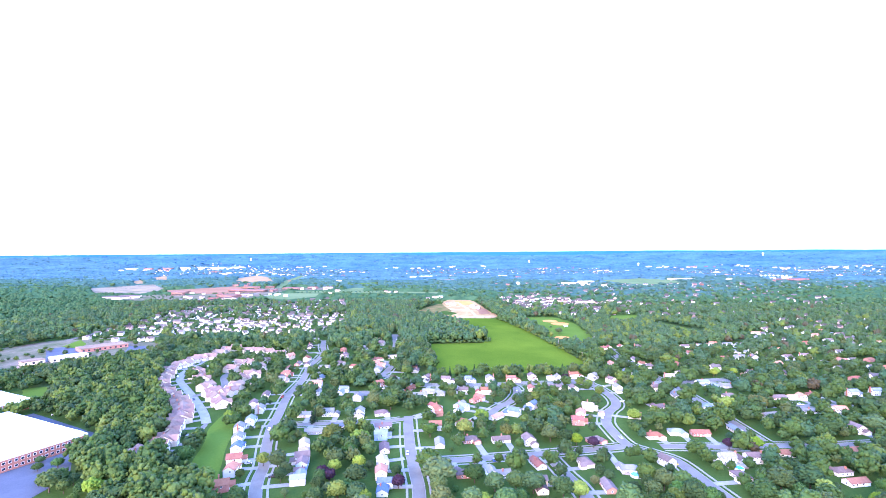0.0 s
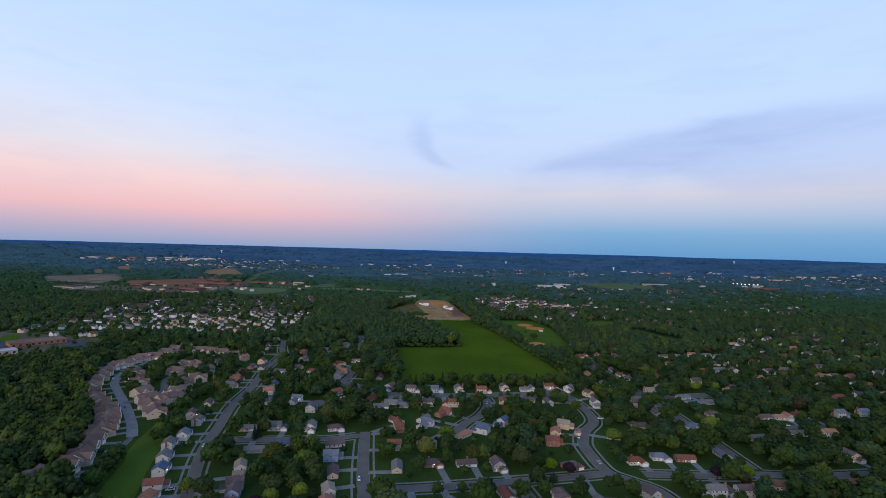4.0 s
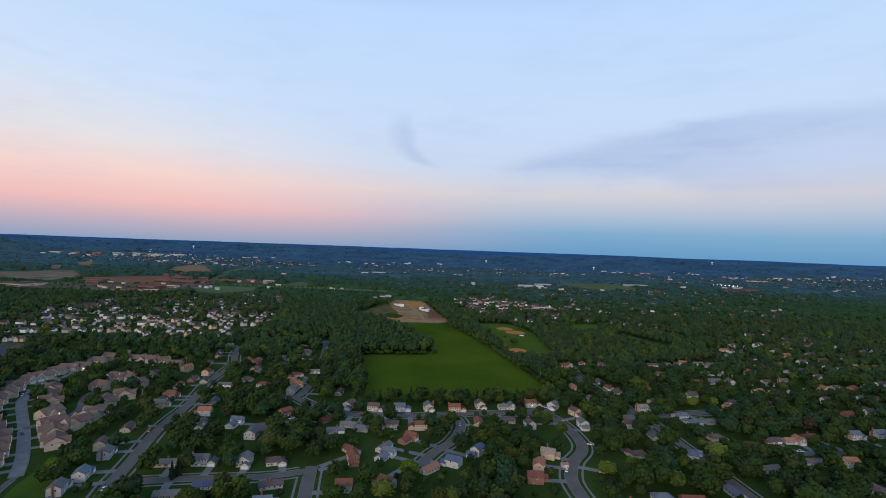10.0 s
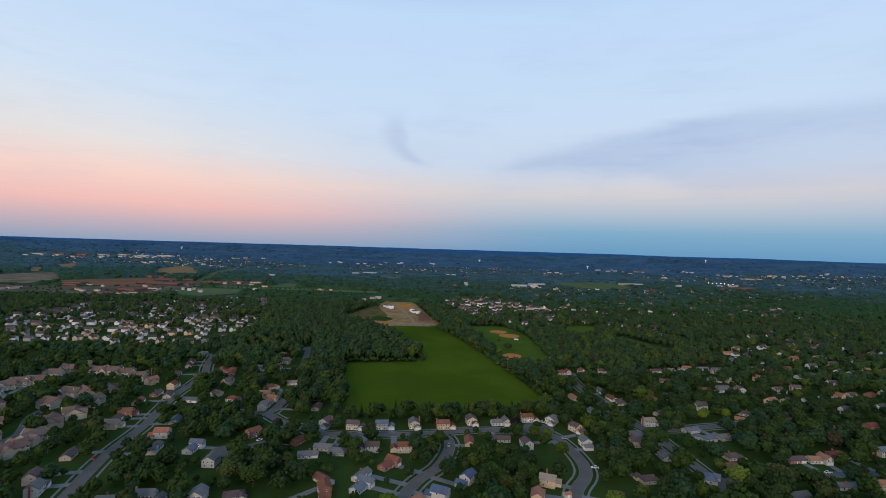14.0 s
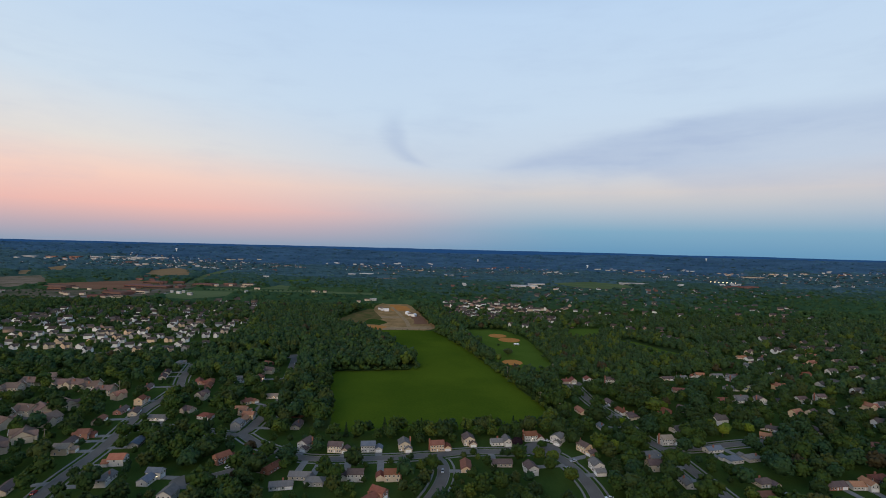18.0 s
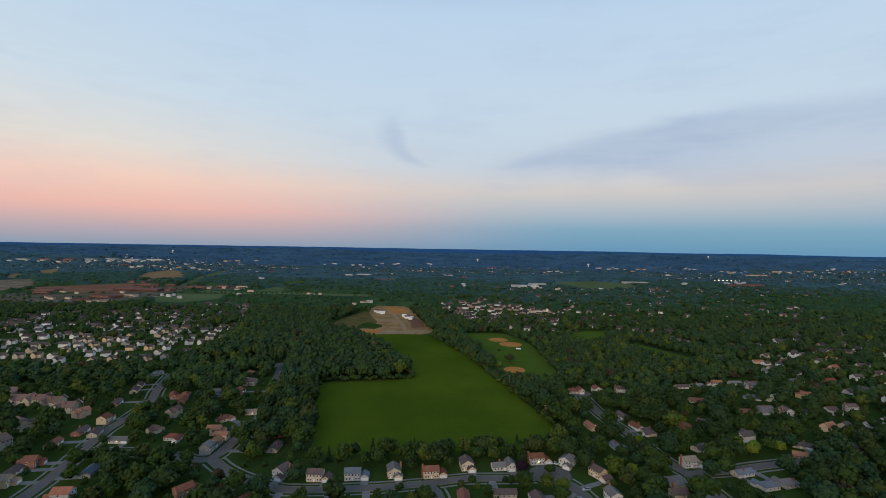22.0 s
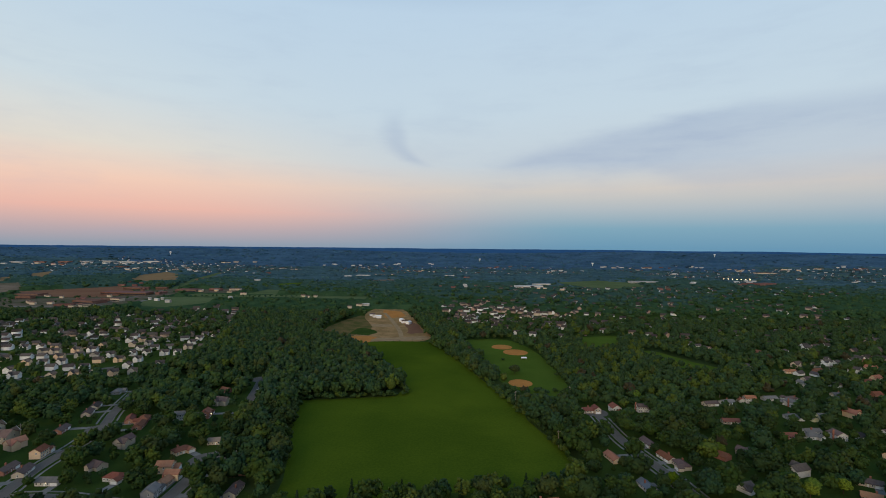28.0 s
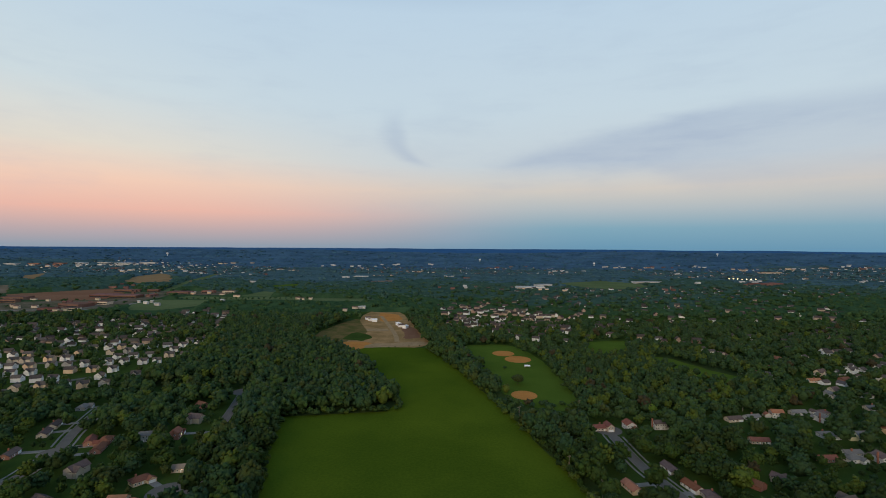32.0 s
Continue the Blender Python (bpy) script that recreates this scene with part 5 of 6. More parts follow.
FAR_ZONES = [[(110, 1010), (700, 1020), (900, 1600), (1500, 2000), (900, 2100), (0, 2000), (-60, 1300)], [(-2300, 2500), (-1000, 2450), (-900, 3300), (-2300, 3500)],
             [(-700, 2650), (600, 2650), (700, 3500), (-700, 3500)], [(900, 2500), (2600, 2300), (2800, 3300), (900, 3300)]]


def before_house(x, y):
    """Whether a house stands close behind this place, as the walk sees it."""
    dy = HOME_XY[:, 1] - y
    shift = (HOME_XY[:, 0] - 8) * dy / 330
    return bool(((dy > 0) & (dy < np.where(HOME_XY[:, 1] > 600, 42, 34)) & (np.abs(HOME_XY[:, 0] - shift - x) < 8)).any())


def hides_glade(x, y):
    """Whether a tall tree here would stand before one of the small open places."""
    for far in (22, 48):
        k = 1 + far / (y - 250)
        if any(inside(20 + (x - 20) * k, y + far, poly) for poly in (GLADE_LINE, STRIP_LINE, PARK_LINE)):
            return True
    return False


step = 9.2
for j in range(int(1000 / step)):
    for i in range(int(1900 / step)):
        x = -950 + (i + 0.5 * (j % 2)) * step + tree_rng.uniform(-3.4, 3.4)
        y = 215 + j * step + tree_rng.uniform(-3.4, 3.4)
        roll = tree_rng.random()
        size = tree_rng.uniform(0.75, 1.3)
        tone = tree_rng.choices((0, 1, 2, 3, 4, 5), (30, 42, 7, 8, 11, 2) if x > 120 and y > 540 else (48, 20, 9, 9, 13, 1.2))[0]
        if not in_view(x, y) or any(inside(x, y, poly) for poly in OPEN):
            continue
        wood = any(inside(x, y, poly) for poly in WOODS)
        if is_taken(x, y) or (inside(x, y, YARD_LINE) and roll > 0.06):
            continue
        if 45 < x < 118 and 690 < y < 765:
            mid.append((x, y, 3.2 * size, 4.5 * size, tone))
            continue
        if wood:
            if inside(x, y, WOODS[1]):
                tone = 2 if roll < 0.3 else 0
            if inside(x, y, WOODS[2]):
                size *= 0.5 if hides_glade(x, y) else 0.72
                tone = 2 if roll < 0.22 else tone
            elif y > 560 and hides_glade(x, y):
                size *= 0.6
            mid.append((x, y, 6.0 * size, 12.5 * size + 2, 1 if 0.5 < roll < 0.72 else tone))
            continue
        thick = (0.78 if y < 520 else 0.74) + 0.42 * noise.noise((x * 0.012, y * 0.012, 3))
        if inside(x, y, WHITE_ESTATE):
            thick *= 0.34 if y < 880 else 0.52
        elif inside(x, y, UPPER_ESTATE):
            thick *= 0.6
        if roll > thick + 0.12:
            continue
        size *= tree_rng.uniform(0.65, 1.05) * (1.1 if x > 110 and y < 700 else 1.0)
        if before_house(x, y):
            size *= 0.52 if x < 110 or y > 600 else 0.62
        (near if y < 470 and -260 < x < 260 else mid).append((x, y, 5.6 * size, 11.0 * size + 1.0, tone))
for k in range(60):
    x, y = tree_rng.uniform(-700, -490), tree_rng.uniform(480, 665)
    if inside(x, y, COMMERCE_LINE) and not is_taken(x, y):
        mid.append((x, y, tree_rng.uniform(2.2, 4.2), tree_rng.uniform(4, 7.5), tree_rng.choice((0, 1, 2))))
for line in (MEADOW_LINE[3:8], MEADOW_LINE[8:]):
    for q in smooth_line(line, 3.5):
        x, y = q.x + tree_rng.uniform(-2.5, 2.5), q.y + tree_rng.uniform(-2.5, 2.5)
        mid.append((x, y, tree_rng.uniform(2.0, 3.6), tree_rng.uniform(3.0, 7.0), tree_rng.choice((0, 0, 1, 2))))
near.sort(key=lambda q: q[1])
for x, y, rad, high, tone in near[:300]:
    add_tree(x, y, rad, high, ("leaf", "dark", "lime", "olive", "leaf", "leaf")[tone] if high > 6 else "leaf")
mid += near[300:]
front = [q for q in mid if q[1] < 660]
back_rows = [q for q in mid if q[1] >= 660]
for crowns, some, tones, words in ((MID_CROWNS, front, TONES, "dense green crowns of trees round the houses"),
                                   (BACK_CROWNS, back_rows, [HAZED_LEAF, HAZED_DARK_LEAF, LEAF_WARM, LEAF_OLIVE, LEAF_COOL, LEAF_RUST], "dense crowns of the woods in slightly haze-tinted dark green")):
    v, f, mi = grow(crowns, some)
    tagged(new("tree_canopy", tri_mesh("tree_canopy", v, f, tones, mi, True)), words, "trees", kind="stuff")

# ---- distance: canopy that thins out to clumps towards the horizon ----
VERGE = surface("worn_lots_and_verges", (0.040, 0.062, 0.024), (0.175, 0.128, 0.098), 0.022, 0.95, 0.2, 6, island=True)
TAN_FIELD = surface("dry_stubble_field", (0.205, 0.128, 0.062), (0.275, 0.180, 0.092), 0.012, 0.95, 0.3, 15, island=True)
PALE_EARTH = surface("pale_graded_earth", (0.085, 0.080, 0.040), (0.27, 0.195, 0.145), 0.016, 0.95, 0.3, 12, island=True)
# far grass, paled and greyed in its colour to look hazy
HAZED_GRASS = surface("hazed_pale_grass", (0.075, 0.105, 0.042), (0.118, 0.148, 0.066), 0.01, 0.95, 0.2, 12, island=True)
FAR_MATERIALS = [PLOUGH, PALE_EARTH, VERGE, TAN_FIELD, TAN_FIELD, TAN_FIELD, HAZED_GRASS, HAZED_GRASS, VERGE, HAZED_GRASS, HAZED_GRASS, HAZED_GRASS, PLOUGH, SPORT, LOT, VERGE]
for poly, mat in zip(FAR_OPEN, FAR_MATERIALS):
    sheet("far_field", poly, 0.08 + 0.012 * FAR_OPEN.index(poly), mat, "far open field between the woods", "field", wobble=8)
far = []
y = 620.0
while y < 4480:
    s = max(11.0, y * 0.0115)
    x = -1.25 * y
    while x < 0.95 * y:
        px, py = x + tree_rng.uniform(-0.45, 0.45) * s, y + tree_rng.uniform(-0.45, 0.45) * s
        x += s * 1.0
        gap = 0.7
        if py < 1212 and -945 < px < 945:
            continue
        if (int(px // 15), int(py // 15)) in busy:
            continue
        spot = far_place(px, py)
        if spot == 2 and inside(px, py, FAR_OPEN[2]) and tree_rng.random() < 0.3:
            far.append((px, py, tree_rng.uniform(3.0, 4.5), tree_rng.uniform(5.0, 8.0), 0))
            continue
        if math.hypot(px, py - 150) > 4500 or tree_rng.random() > gap or spot or inside(px, py, EARTH_LINE) or inside(px, py, SCRUB_LINE):
            continue
        if inside(px, py, WHITE_ESTATE) and tree_rng.random() > 0.3:
            continue
        if any(inside(px, py, p) for p in FAR_ZONES) and tree_rng.random() > 0.55:
            continue
        far.append((px, py, s * tree_rng.uniform(0.34, 0.6), (13 if py < 1900 else 11.5) * tree_rng.uniform(0.7, 1.25), 1 if tree_rng.random() < 0.5 else 0))
    y += s * 0.95
# young trees in a row along the parkway
for k in range(30):
    far.append((-752 + k * 13.3, 1508 + k * 1.6 + tree_rng.uniform(-3, 3), tree_rng.uniform(2.6, 3.8), tree_rng.uniform(5, 8), 0))
# haze is painted into these leaf colours, bluer from belt to belt
HAZED_EDGE = surface("near_woods_slight_haze", (0.0184, 0.0437, 0.0184), (0.0454, 0.0886, 0.0324), 0.05, 0.95, 0.6, 9, 0.3, island=True)
HAZED_MIDDLE = surface("middle_woods_light_haze", (0.022, 0.053, 0.039), (0.051, 0.099, 0.069), 0.03, 0.95, 0.5, 9, 0.3, island=True)
HAZED_FAR = surface("far_woods_blue_haze", (0.023, 0.058, 0.066), (0.062, 0.124, 0.134), 0.008, 0.95, 0.4, 9, 0.4, island=True)
HAZED_LAST = surface("farthest_woods_blue_haze", (0.019, 0.059, 0.098), (0.050, 0.119, 0.174), 0.006, 0.95, 0.4, 9, 0.4, island=True)


HAZED_BELTS = [HAZED_EDGE, HAZED_MIDDLE, HAZED_FAR, HAZED_LAST]


def haze_belt_of(x, y):
    """Which haze-tinted leaf colour the woods take there; the borders wander."""
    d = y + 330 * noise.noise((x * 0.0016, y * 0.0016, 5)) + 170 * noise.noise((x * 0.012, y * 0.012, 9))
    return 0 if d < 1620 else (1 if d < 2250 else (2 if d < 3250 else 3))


def canopy_sheet(y0, y1, words):
    """The closed roof of far woods, as one uneven sheet with gaps for fields and buildings."""
    rows = int(math.log(y1 / y0) / 0.0085) + 1
    ys = y0 * np.exp(np.arange(rows + 1) * math.log(y1 / y0) / rows)
    slopes = np.linspace(-1.25, 0.95, 420)
    grid = np.empty((rows + 1, 420, 3))
    for i, yy in enumerate(ys):
        for k, sl in enumerate(slopes):
            x = sl * yy
            top = 8.5 + 4.5 * noise.noise((x * 0.035, yy * 0.035, 7)) + 2.5 * noise.noise((x * 0.11, yy * 0.11, 3))
            spot = far_place(x, yy)
            if spot == 2 or (yy < 1330 and x > -260):
                top = -3.0
            elif spot == 1:
                top = 0.14 * top + 0.3
            elif (int(x // 15), int(yy // 15)) in busy:
                top = 0.8
            elif any(inside(x, yy, p) for p in FAR_ZONES):
                top = 0.42 * top + 1.2 + 3.5 * max(0.0, noise.noise((x * 0.02, yy * 0.02, 11)))
            grid[i, k] = (x, yy, top + rise(math.hypot(x, yy - 150)))
    faces, tones = [], []
    for i in range(rows):
        for k in range(419):
            x, yy = (grid[i, k, :2] + grid[i + 1, k + 1, :2]) / 2
            if math.hypot(x, yy - 150) > 4520:
                continue
            a = i * 420 + k
            faces.append((a, a + 1, a + 421, a + 420))
            tones.append(haze_belt_of(x, yy))
    tagged(new("far_woods", tri_mesh("far_woods", grid.reshape(-1, 3), np.array(faces), HAZED_BELTS, np.array(tones), smooth=True)), words, "woods", kind="stuff")


canopy_sheet(1235.0, 4500.0, "closed canopy of the far woods up to the horizon")
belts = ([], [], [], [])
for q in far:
    belts[haze_belt_of(q[0] + tree_rng.uniform(-60, 60), q[1] + tree_rng.uniform(-250, 250))].append(q)
for some, mat, words in zip(belts, HAZED_BELTS, ("crowns of woods beyond the suburb in slightly haze-tinted dark green", "woods beyond the suburb in haze-tinted green", "far woods in haze-tinted blue-green",
                                               "farthest woods up to the horizon in haze-tinted blue")):
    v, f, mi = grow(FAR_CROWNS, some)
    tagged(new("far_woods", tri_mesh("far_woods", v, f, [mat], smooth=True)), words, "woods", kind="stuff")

# wooded rise that closes the view, with the blue of haze in its colour
HAZED_HILL = bpy.data.materials.new("hazed_wooded_hills")
HAZED_HILL.use_nodes = True
t = Tree(HAZED_HILL.node_tree)
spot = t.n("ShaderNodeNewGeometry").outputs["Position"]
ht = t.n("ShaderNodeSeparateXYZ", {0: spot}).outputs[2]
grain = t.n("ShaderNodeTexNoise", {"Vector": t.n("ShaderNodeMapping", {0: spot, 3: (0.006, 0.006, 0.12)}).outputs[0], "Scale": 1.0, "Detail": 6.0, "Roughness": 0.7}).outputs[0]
# painted haze: the base colour turns bluer and lighter with height
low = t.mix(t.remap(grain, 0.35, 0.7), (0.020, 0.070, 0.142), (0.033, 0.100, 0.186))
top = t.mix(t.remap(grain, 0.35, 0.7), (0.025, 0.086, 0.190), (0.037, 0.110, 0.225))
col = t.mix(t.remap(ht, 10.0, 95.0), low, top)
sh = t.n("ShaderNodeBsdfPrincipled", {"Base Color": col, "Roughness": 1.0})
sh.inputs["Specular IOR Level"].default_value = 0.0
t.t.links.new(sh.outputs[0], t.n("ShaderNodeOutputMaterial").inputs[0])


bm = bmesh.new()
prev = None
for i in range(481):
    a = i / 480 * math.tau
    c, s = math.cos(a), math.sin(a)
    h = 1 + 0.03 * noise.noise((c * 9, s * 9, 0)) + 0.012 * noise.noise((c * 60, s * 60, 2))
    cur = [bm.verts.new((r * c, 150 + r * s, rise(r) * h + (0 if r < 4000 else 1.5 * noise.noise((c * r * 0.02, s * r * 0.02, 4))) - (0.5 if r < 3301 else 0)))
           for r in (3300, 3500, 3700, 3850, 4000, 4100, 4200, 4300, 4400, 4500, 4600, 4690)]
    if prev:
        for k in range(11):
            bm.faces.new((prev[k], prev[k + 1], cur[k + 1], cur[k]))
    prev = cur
tagged(new("backdrop", mesh_of("backdrop", bm, HAZED_HILL)), "wooded ridge on the horizon, coloured blue as by haze", "hills", kind="structure")


# ---- warehouse and its yard ----
def add_warehouse(corner, along, deep, high, turn, label):
    hall = tagged(new("warehouse"), label, "warehouse")
    hall.matrix_basis = pose(*corner, 0, 0, 0, turn)
    part("wall", box(bmesh.new(), 0, along, 0, deep, 0, high), BRICK, hall, "red brick wall")
    bm = box(bmesh.new(), -0.3, along + 0.3, -0.3, deep + 0.3, high, high + 0.5)
    part("roof", bm, MEMBRANE, hall, "white membrane roof")
    bm = box(bmesh.new(), -0.35, along + 0.35, -0.36, -0.31, high - 0.6, high + 0.7)
    part("fascia", bm, WHITE, hall, "white fascia")
    n = int(along / 3.2)
    pane = mesh_of("window", box(box(bmesh.new(), -0.9, 0.9, -0.06, 0.05, 0, 1.7), -0.78, 0.78, -0.09, 0, 0.12, 1.58, 1), [WHITE, GLASS])
    for i in range(n):
        for z in ((1.2, 4.6) if high > 6.5 else (1.2,)):
            place(pane, "window", hall, (i + 0.5) * along / n, -0.02, z, 0)
    unit = bmesh.new()
    box(unit, -1.1, 1.1, -0.7, 0.7, 0, 0.8)
    box(unit, -0.8, 0.8, -0.5, 0.5, 0.8, 1.0, 0)
    unit = mesh_of("roof_unit", unit, METAL)
    for i in range(int(along / 14)):
        for j in range(int(deep / 14)):
            place(unit, "roof_unit", hall, 7 + i * 14 + (j % 2) * 3, 7 + j * 14, high + 0.5, 0)
    return hall


add_warehouse((-314, 248), 62, 108, 8, 72, "large white-roofed brick warehouse with rooftop units")
add_warehouse((-424, 344), 32, 62, 8, 72, "white-roofed brick warehouse behind trees")
sheet("parking_lot", LOT_LINE, 0.09, DARK_ASPHALT, "dark asphalt yard round the warehouse", "parking")
sheet("lawn", TOWN_LAWN, 0.05, SPORT, "open lawn beside the warehouse", "lawn", wobble=3)


def add_block(name, x, y, wide, deep, high, turn, wall, roof, label, gabled=False):
    """A far building: walls, a roof with an edge, a band of windows."""
    b = tagged(new(name), label, "building")
    b.matrix_basis = pose(x, y, rise(math.hypot(x, y - 150)), 0, 0, turn)
    w2, d2 = wide / 2, deep / 2
    if gabled:
        part("wall", gable_body(bmesh.new(), -w2, w2, -d2, d2, 0, high, high + d2 * 0.45, "x"), wall, b)
        part("roof", gable_roof(bmesh.new(), -w2, w2, -d2, d2, high, high + d2 * 0.45, "x"), roof, b)
    else:
        part("wall", box(bmesh.new(), -w2, w2, -d2, d2, 0, high), wall, b)
        part("roof", box(bmesh.new(), -w2 - 0.4, w2 + 0.4, -d2 - 0.4, d2 + 0.4, high, high + 0.8), roof, b)
    if gabled:
        return b
    if y > 2300:
        return b
    if y > 1000:
        part("window_band", box(bmesh.new(), -w2 + 1.5, w2 - 1.5, -d2 - 0.08, -d2 + 0.05, 1.2, min(high - 0.6, 3.4)), GLASS, b)
        return b
    n = max(2, int(wide / 6))
    for i in range(n):
        u = -w2 + (i + 0.5) * wide / n
        part("window", box(bmesh.new(), u - 1.2, u + 1.2, -d2 - 0.08, -d2 + 0.05, 1.2, min(high - 0.6, 3.4)), GLASS, b)
    return b


RUSSET = surface("weathered_red_brown_roof", (0.125, 0.062, 0.046), (0.215, 0.120, 0.092), 0.02, 0.9, 0.2, 10, 0.5)
PALE = surface("weathered_pale_roof", (0.30, 0.29, 0.27), (0.56, 0.545, 0.51), 0.02, 0.8, 0.1, 10, 0.5)
BLOCK_WALLS = {"w": PALE, "t": WALLS["t"], "r": RUSSET, "o": WALLS["o"], "p": WALLS["b"]}
BLOCK_WORDS = {"w": "white flat-roofed commercial building far off", "t": "tan commercial building far off", "r": "red brick building far off",
               "o": "cream building far off", "p": "orange-lit building far off"}
block_rng = random.Random(21)
for x, y, wide, tone in BLOCKS:
    wide *= 0.66 if wide < 60 else 1.0
    add_block("building", x, y, wide, min(wide * 0.6, 40), 6.5 if wide > 25 else 5, block_rng.uniform(-15, 15), BLOCK_WALLS[tone],
              PALE if tone in "wo" else (ROOFS["m"] if tone in "tp" else RUSSET), BLOCK_WORDS[tone], gabled=wide < 22)

# shops and their lots below the estate
sheet("parking_lot", [(-571, 534), (-647, 608), (-628, 627), (-569, 588), (-559, 555)], 0.40, DARK_ASPHALT, "blue-grey asphalt lot in front of the shops", "parking")
sheet("parking_lot", [(-508, 585), (-545, 638), (-502, 643), (-487, 587)], 0.41, DARK_ASPHALT, "dark asphalt lot beside the long shop", "parking")
sheet("lawn", [(-638, 622), (-661, 677), (-620, 645), (-602, 614)], 0.42, SPORT, "green lawn corner beside the shops", "lawn")
add_block("shop", -569, 618, 56, 26, 4.5, 57, WALLS["b"], LOT, "long low shop with brick walls and a tan flat roof")
add_block("shop", -556, 552, 38, 16, 4.5, 58, WALLS["t"], PALE, "low shop with a pale flat roof")
add_block("shop", -577, 523, 22, 14, 4.5, 60, WALLS["o"], LOT, "low cream shop with a tan flat roof")
add_block("shop", -547, 488, 24, 14, 5, 20, WALLS["b"], LOT, "small red brick shop with a flat roof")
# new houses on the building site, and saplings along its edge
for x, y, turn, cover in ((-158, 1222, 20, "m"), (-150, 1206, -60, "t"), (-141, 1196, 15, ""), (-92, 1158, -50, ""), (-86, 1142, 20, "m"), (-77, 1130, 70, "")):
    add_block("new_house", x, y, 9, 7, 4.0, turn, MEMBRANE, ROOFS[cover] if cover else MEMBRANE, "unfinished white-wrapped house on the building site", True)
for x, y in ((-100, 962), (-91, 965), (-80, 969), (-72, 972), (-54, 979), (-40, 984)):
    add_tree(x, y, 0.8, 1.9)
for x, y, r in ((-282, 272, 4.2), (-290, 266, 3.4), (-270, 252, 4.4), (-299, 276, 3.2), (70, 515, 3.6), (74, 803, 6.6), (42, 868, 2.2), (66, 864, 2.4)):
    add_tree(x, y, r, r * 1.7)

# water towers
for x, y in [(-2079, 3713), (882, 3613), (137, 3913), (1881, 4013)]:
    ground = rise(math.hypot(x, y - 150))
    tower = tagged(new("water_tower"), "white water tower on a single stem", "water tower", "water towers")
    tower.location, tower.scale = (x, y, ground), (0.8, 0.8, 0.8)
    bm = bmesh.new()
    bmesh.ops.create_cone(bm, segments=16, radius1=4, radius2=2.2, depth=26, matrix=Matrix.Translation((0, 0, 13)))
    part("stem", bm, WHITE, tower)
    bm = bmesh.new()
    bmesh.ops.create_uvsphere(bm, u_segments=20, v_segments=12, radius=9.5)
    for v in bm.verts:
        v.co.z = v.co.z * (0.55 if v.co.z > 0 else 0.8) + 30
    part("tank", bm, WHITE, tower)

# floodlights over the far shops
for i in range(7):
    x, y = 1110 + i * 15, 2385 - i * 5
    mast = tagged(new("floodlight"), "lit floodlight on a tall mast", "floodlight", "floodlights")
    mast.location = (x, y, 0)
    bm = bmesh.new()
    bmesh.ops.create_cone(bm, segments=8, radius1=0.4, radius2=0.25, depth=12, matrix=Matrix.Translation((0, 0, 6)))
    part("mast", bm, METAL, mast)
    part("lamp_head", box(bmesh.new(), -1.6, 1.6, -0.5, 0.5, 11.6, 14), LAMP, mast, "glowing warm lamp head")


# ---- street things ----
def pole_mesh(high):
    bm = bmesh.new()
    bmesh.ops.create_cone(bm, segments=8, radius1=0.22, radius2=0.14, depth=high, matrix=Matrix.Translation((0, 0, high / 2 - 0.05)))
    return mesh_of("pole", bm, TIMBER)


POLE = pole_mesh(11.0)
ARM = mesh_of("crossarm", box(bmesh.new(), -1.2, 1.2, -0.08, 0.08, 10.1, 10.3), TIMBER)
cap = bmesh.new()
bmesh.ops.create_cone(cap, segments=8, radius1=0.1, radius2=0.06, depth=0.3, matrix=Matrix.Translation((0, 0, 0.1)))
CAP = mesh_of("insulator", cap, METAL)
for x, y in [(84, 612), (96, 583), (64, 702), (115, 721), (254, 735), (-304, 679)] + [(-244, 434), (-256, 488), (-279, 554), (-285, 599)]:
    pole = tagged(new("utility_pole"), "grey wooden utility pole with a crossarm", "utility pole", "utility poles")
    pole.matrix_basis = pose(x, y, 0, 0, 0, 20)
    part("pole", POLE, None, pole)
    arm = part("crossarm", ARM, None, pole)
    for u in (-1.0, 0.0, 1.0):
        place(CAP, "insulator", arm, u, 0, 10.3 if u else 11.0, 0)


def wedge(bm, pts, wide):
    """A side outline, drawn out to a width and pinched at the top."""
    top = max(z for _, z in pts)
    sides = [[bm.verts.new((x, s * wide / 2 * (1 - 0.16 * (z / top) ** 2), z)) for x, z in pts] for s in (-1, 1)]
    n = len(pts)
    for i in range(n):
        j = (i + 1) % n
        bm.faces.new((sides[0][i], sides[0][j], sides[1][j], sides[1][i]))
    bm.faces.new(sides[0][::-1])
    bm.faces.new(sides[1])
    bmesh.ops.recalc_face_normals(bm, faces=bm.faces)
    return bm


CAR_BODY = mesh_of("body", wedge(bmesh.new(), [(-2.3, 0.3), (2.25, 0.3), (2.3, 0.7), (1.2, 0.92), (-2.2, 0.98), (-2.35, 0.6)], 1.8), METAL)
CAR_CABIN = mesh_of("cabin", wedge(bmesh.new(), [(-1.9, 0.95), (1.0, 0.93), (0.3, 1.42), (-1.3, 1.46)], 1.6), GLASS)
CAR_ROOF = mesh_of("roof", wedge(bmesh.new(), [(-1.3, 1.455), (0.28, 1.425), (0.2, 1.5), (-1.2, 1.53)], 1.45), METAL)
wheel = bmesh.new()
bmesh.ops.create_cone(wheel, cap_ends=True, segments=14, radius1=0.33, radius2=0.33, depth=0.22, matrix=pose(0, 0, 0.33, 90, 0, 0))
WHEEL = mesh_of("wheel", wheel, TYRE)
LIGHT = mesh_of("headlight", box(bmesh.new(), -0.05, 0.05, -0.18, 0.18, 0, 0.14), WHITE)
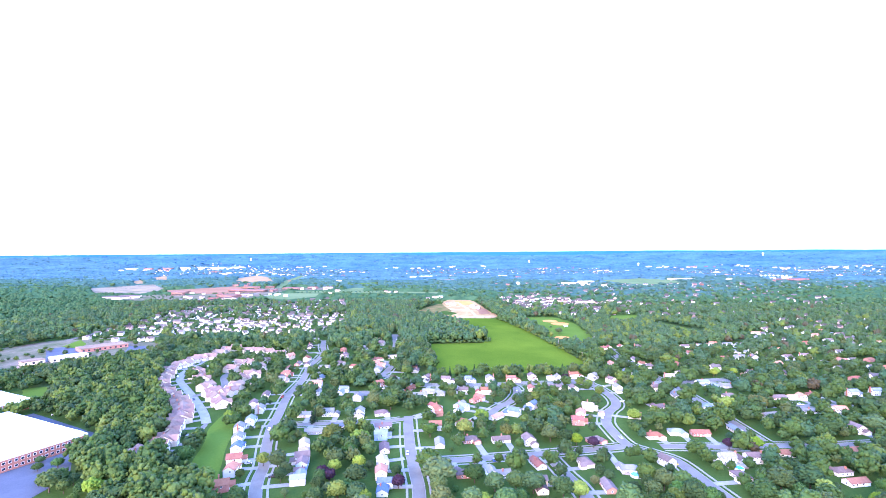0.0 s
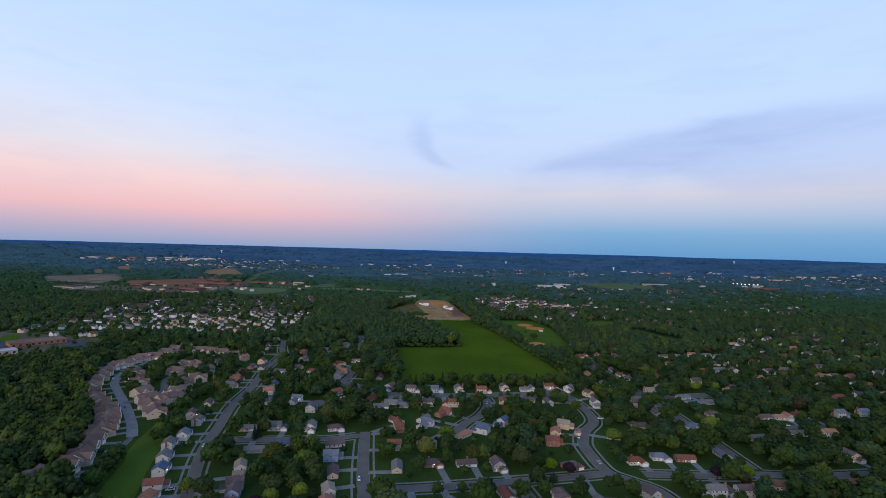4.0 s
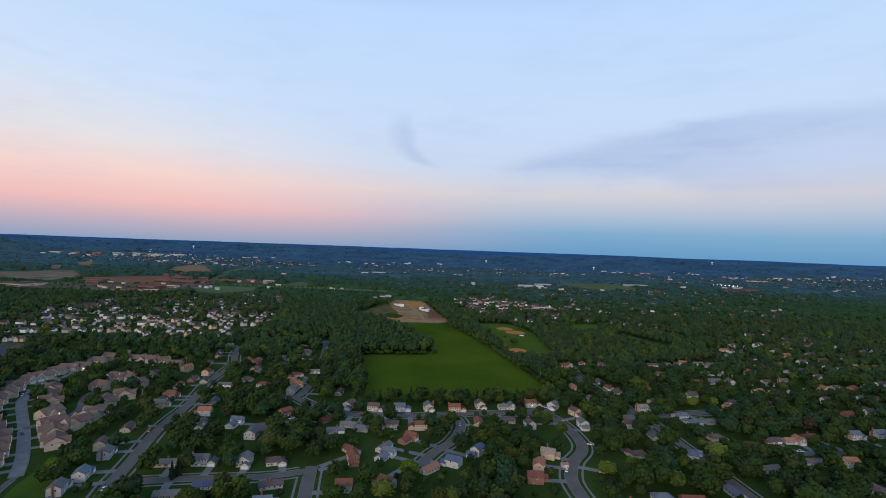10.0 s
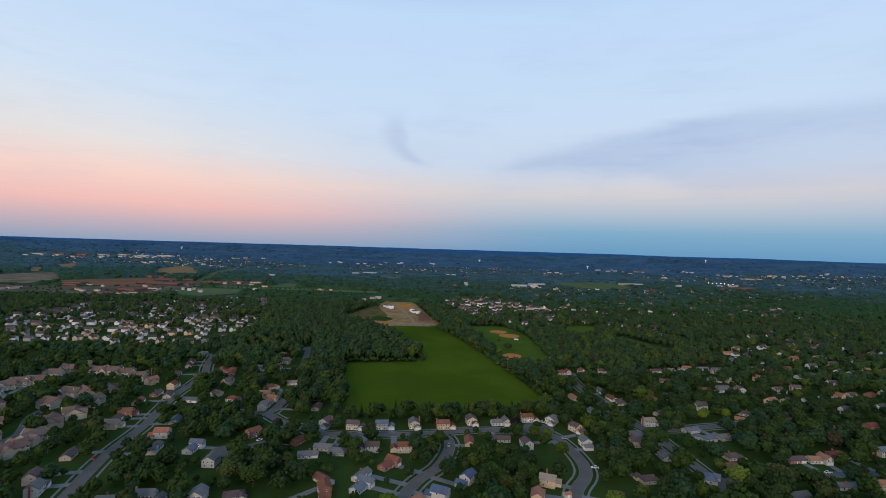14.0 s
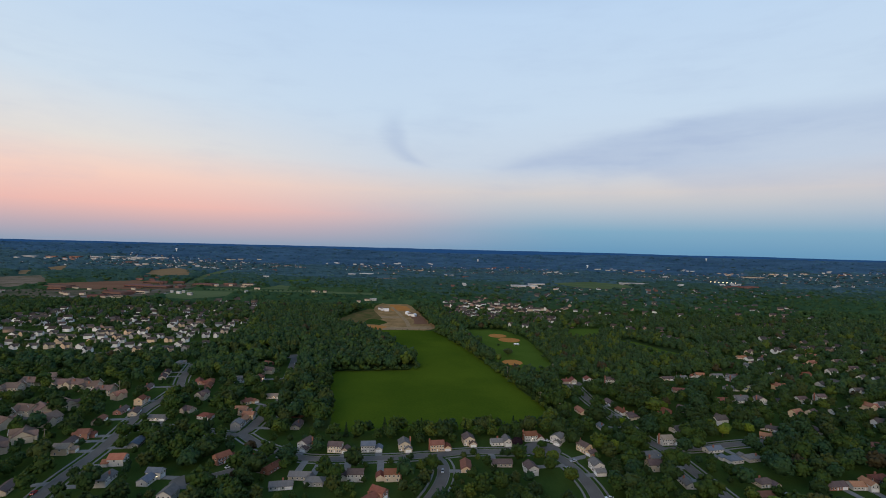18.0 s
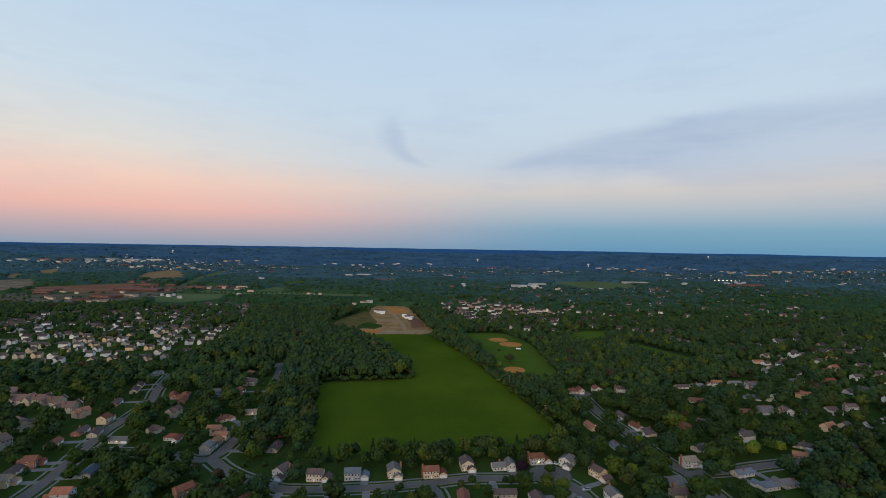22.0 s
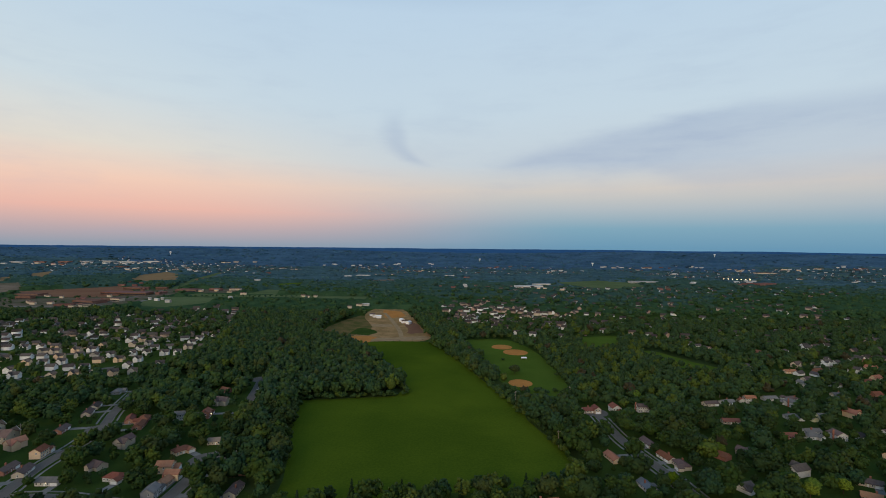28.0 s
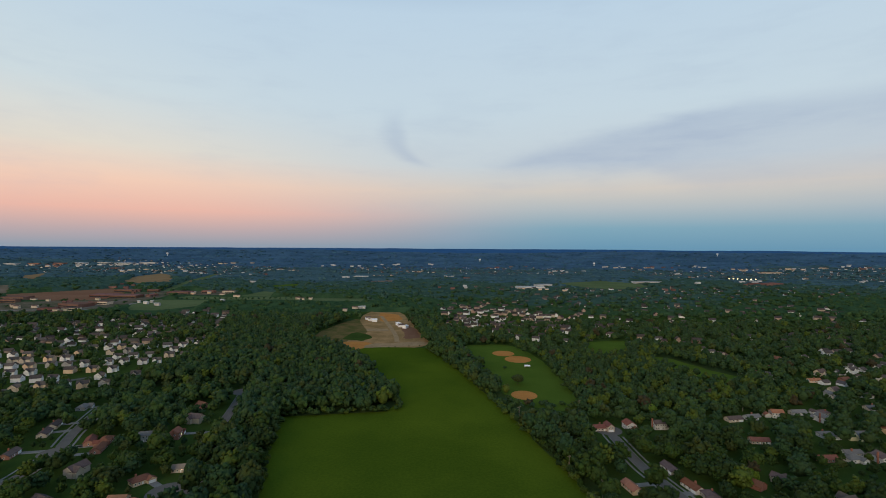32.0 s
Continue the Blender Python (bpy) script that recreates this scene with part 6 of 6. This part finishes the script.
PAINTS = {"white": (0.75, 0.75, 0.73), "silver": (0.42, 0.43, 0.45), "black": (0.02, 0.02, 0.022), "red": (0.35, 0.03, 0.03), "blue": (0.04, 0.08, 0.2), "yellow": (0.7, 0.42, 0.03)}
PAINTS = {k: surface(k + "_car_paint", tuple(c * 0.9 for c in v), v, 1.0, 0.25, 0.0, 4, gloss=0.5) for k, v in PAINTS.items()}
car_rng = random.Random(4)
for i, (x, y) in enumerate([(-166, 292), (-182, 350), (71, 406), (-12, 315), (-3, 322), (-142, 276), (-6, 467), (100, 324), (-69, 319), (-357, 486), (-287, 412), (-394, 371), (-376, 360), (-81, 299), (63, 531), (-23, 319), (76, 364)] + [(-210, 429), (-116, 485), (-113, 488), (-124, 468), (4, 474), (87, 496), (81, 485), (96, 450), (244, 459), (263, 464)] + [(76, 528), (80, 528), (2, 510), (-173, 727), (-157, 494)]):
    tone = car_rng.choice(("white", "silver", "white", "black", "red", "blue", "silver"))
    if i == 7:
        tone = "yellow"
    spot, dist = nearest_road(x, y)
    k = int(np.hypot(road_points[:, 0] - x, road_points[:, 1] - y).argmin())
    ahead = road_points[min(k + 1, len(road_points) - 1)] - road_points[max(k - 1, 0)]
    turn = math.degrees(math.atan2(ahead[1], ahead[0]))
    if dist > 5:
        turn += 90
    car = tagged(new("car"), f"parked {tone} saloon car", "car", "parked cars")
    car.matrix_basis = pose(x, y, 0.21 if dist < 6 else 0.19, 0, 0, turn)
    paint(part("body", CAR_BODY, None, car), PAINTS[tone])
    part("cabin", CAR_CABIN, None, car)
    paint(part("roof", CAR_ROOF, None, car), PAINTS[tone])
    for u in (-1.4, 1.4):
        for s in (-0.82, 0.82):
            place(WHEEL, "wheel", car, u, s, 0, 0)
    for s in (-0.6, 0.6):
        place(LIGHT, "headlight", car, 2.27, s, 0.52, 0)

# pools behind two houses
for x, y, r, words in ((72, 304, 3.2, "round above-ground swimming pool with a deck"), (136, 321, 2.8, "round blue swimming pool behind a house")):
    pool = tagged(new("swimming_pool"), words, "swimming pool")
    pool.location = (x, y, 0)
    bm = bmesh.new()
    bmesh.ops.create_cone(bm, cap_ends=True, segments=28, radius1=r, radius2=r, depth=1.2, matrix=Matrix.Translation((0, 0, 0.6)))
    part("shell", bm, WHITE, pool)
    bm = bmesh.new()
    bmesh.ops.create_circle(bm, cap_ends=True, segments=28, radius=r - 0.25, matrix=Matrix.Translation((0, 0, 1.21)))
    part("water", bm, POOL, pool, "bright blue water")
    part("deck", box(bmesh.new(), -r - 3, r + 3, r * 0.4, r + 3.5, 0, 1.1), TIMBER, pool, "grey timber deck")


def add_shed(x, y, turn):
    shed = tagged(new("shed"), "small tan garden shed on a lawn", "shed", "garden sheds")
    shed.matrix_basis = pose(x, y, 0, 0, 0, turn)
    part("wall", gable_body(bmesh.new(), -2, 2, -1.6, 1.6, 0, 2.1, 3.0, "x"), WALLS["t"], shed)
    part("roof", gable_roof(bmesh.new(), -2, 2, -1.6, 1.6, 2.1, 3.0, "x", 0.2, 0.1), ROOFS["o"], shed)
    part("door", box(bmesh.new(), -0.6, 0.6, -1.66, -1.6, 0.05, 1.9), WHITE, shed)


for x, y in [(-188, 259), (71, 412), (-78, 294)]:
    add_shed(x, y, 15)

# dugout and backstop at the park
shelter = tagged(new("park_shelter"), "small white shelter beside the ball diamond", "shelter")
shelter.location = (92, 872, 0)
part("roof", gable_roof(bmesh.new(), -2.8, 2.8, -1.8, 1.8, 2.4, 3.2, "x"), WHITE, shelter)
for u in (-2.6, 2.6):
    for s in (-1.6, 1.6):
        part("post", box(bmesh.new(), u - 0.1, u + 0.1, s - 0.1, s + 0.1, 0, 2.5), TIMBER, shelter)
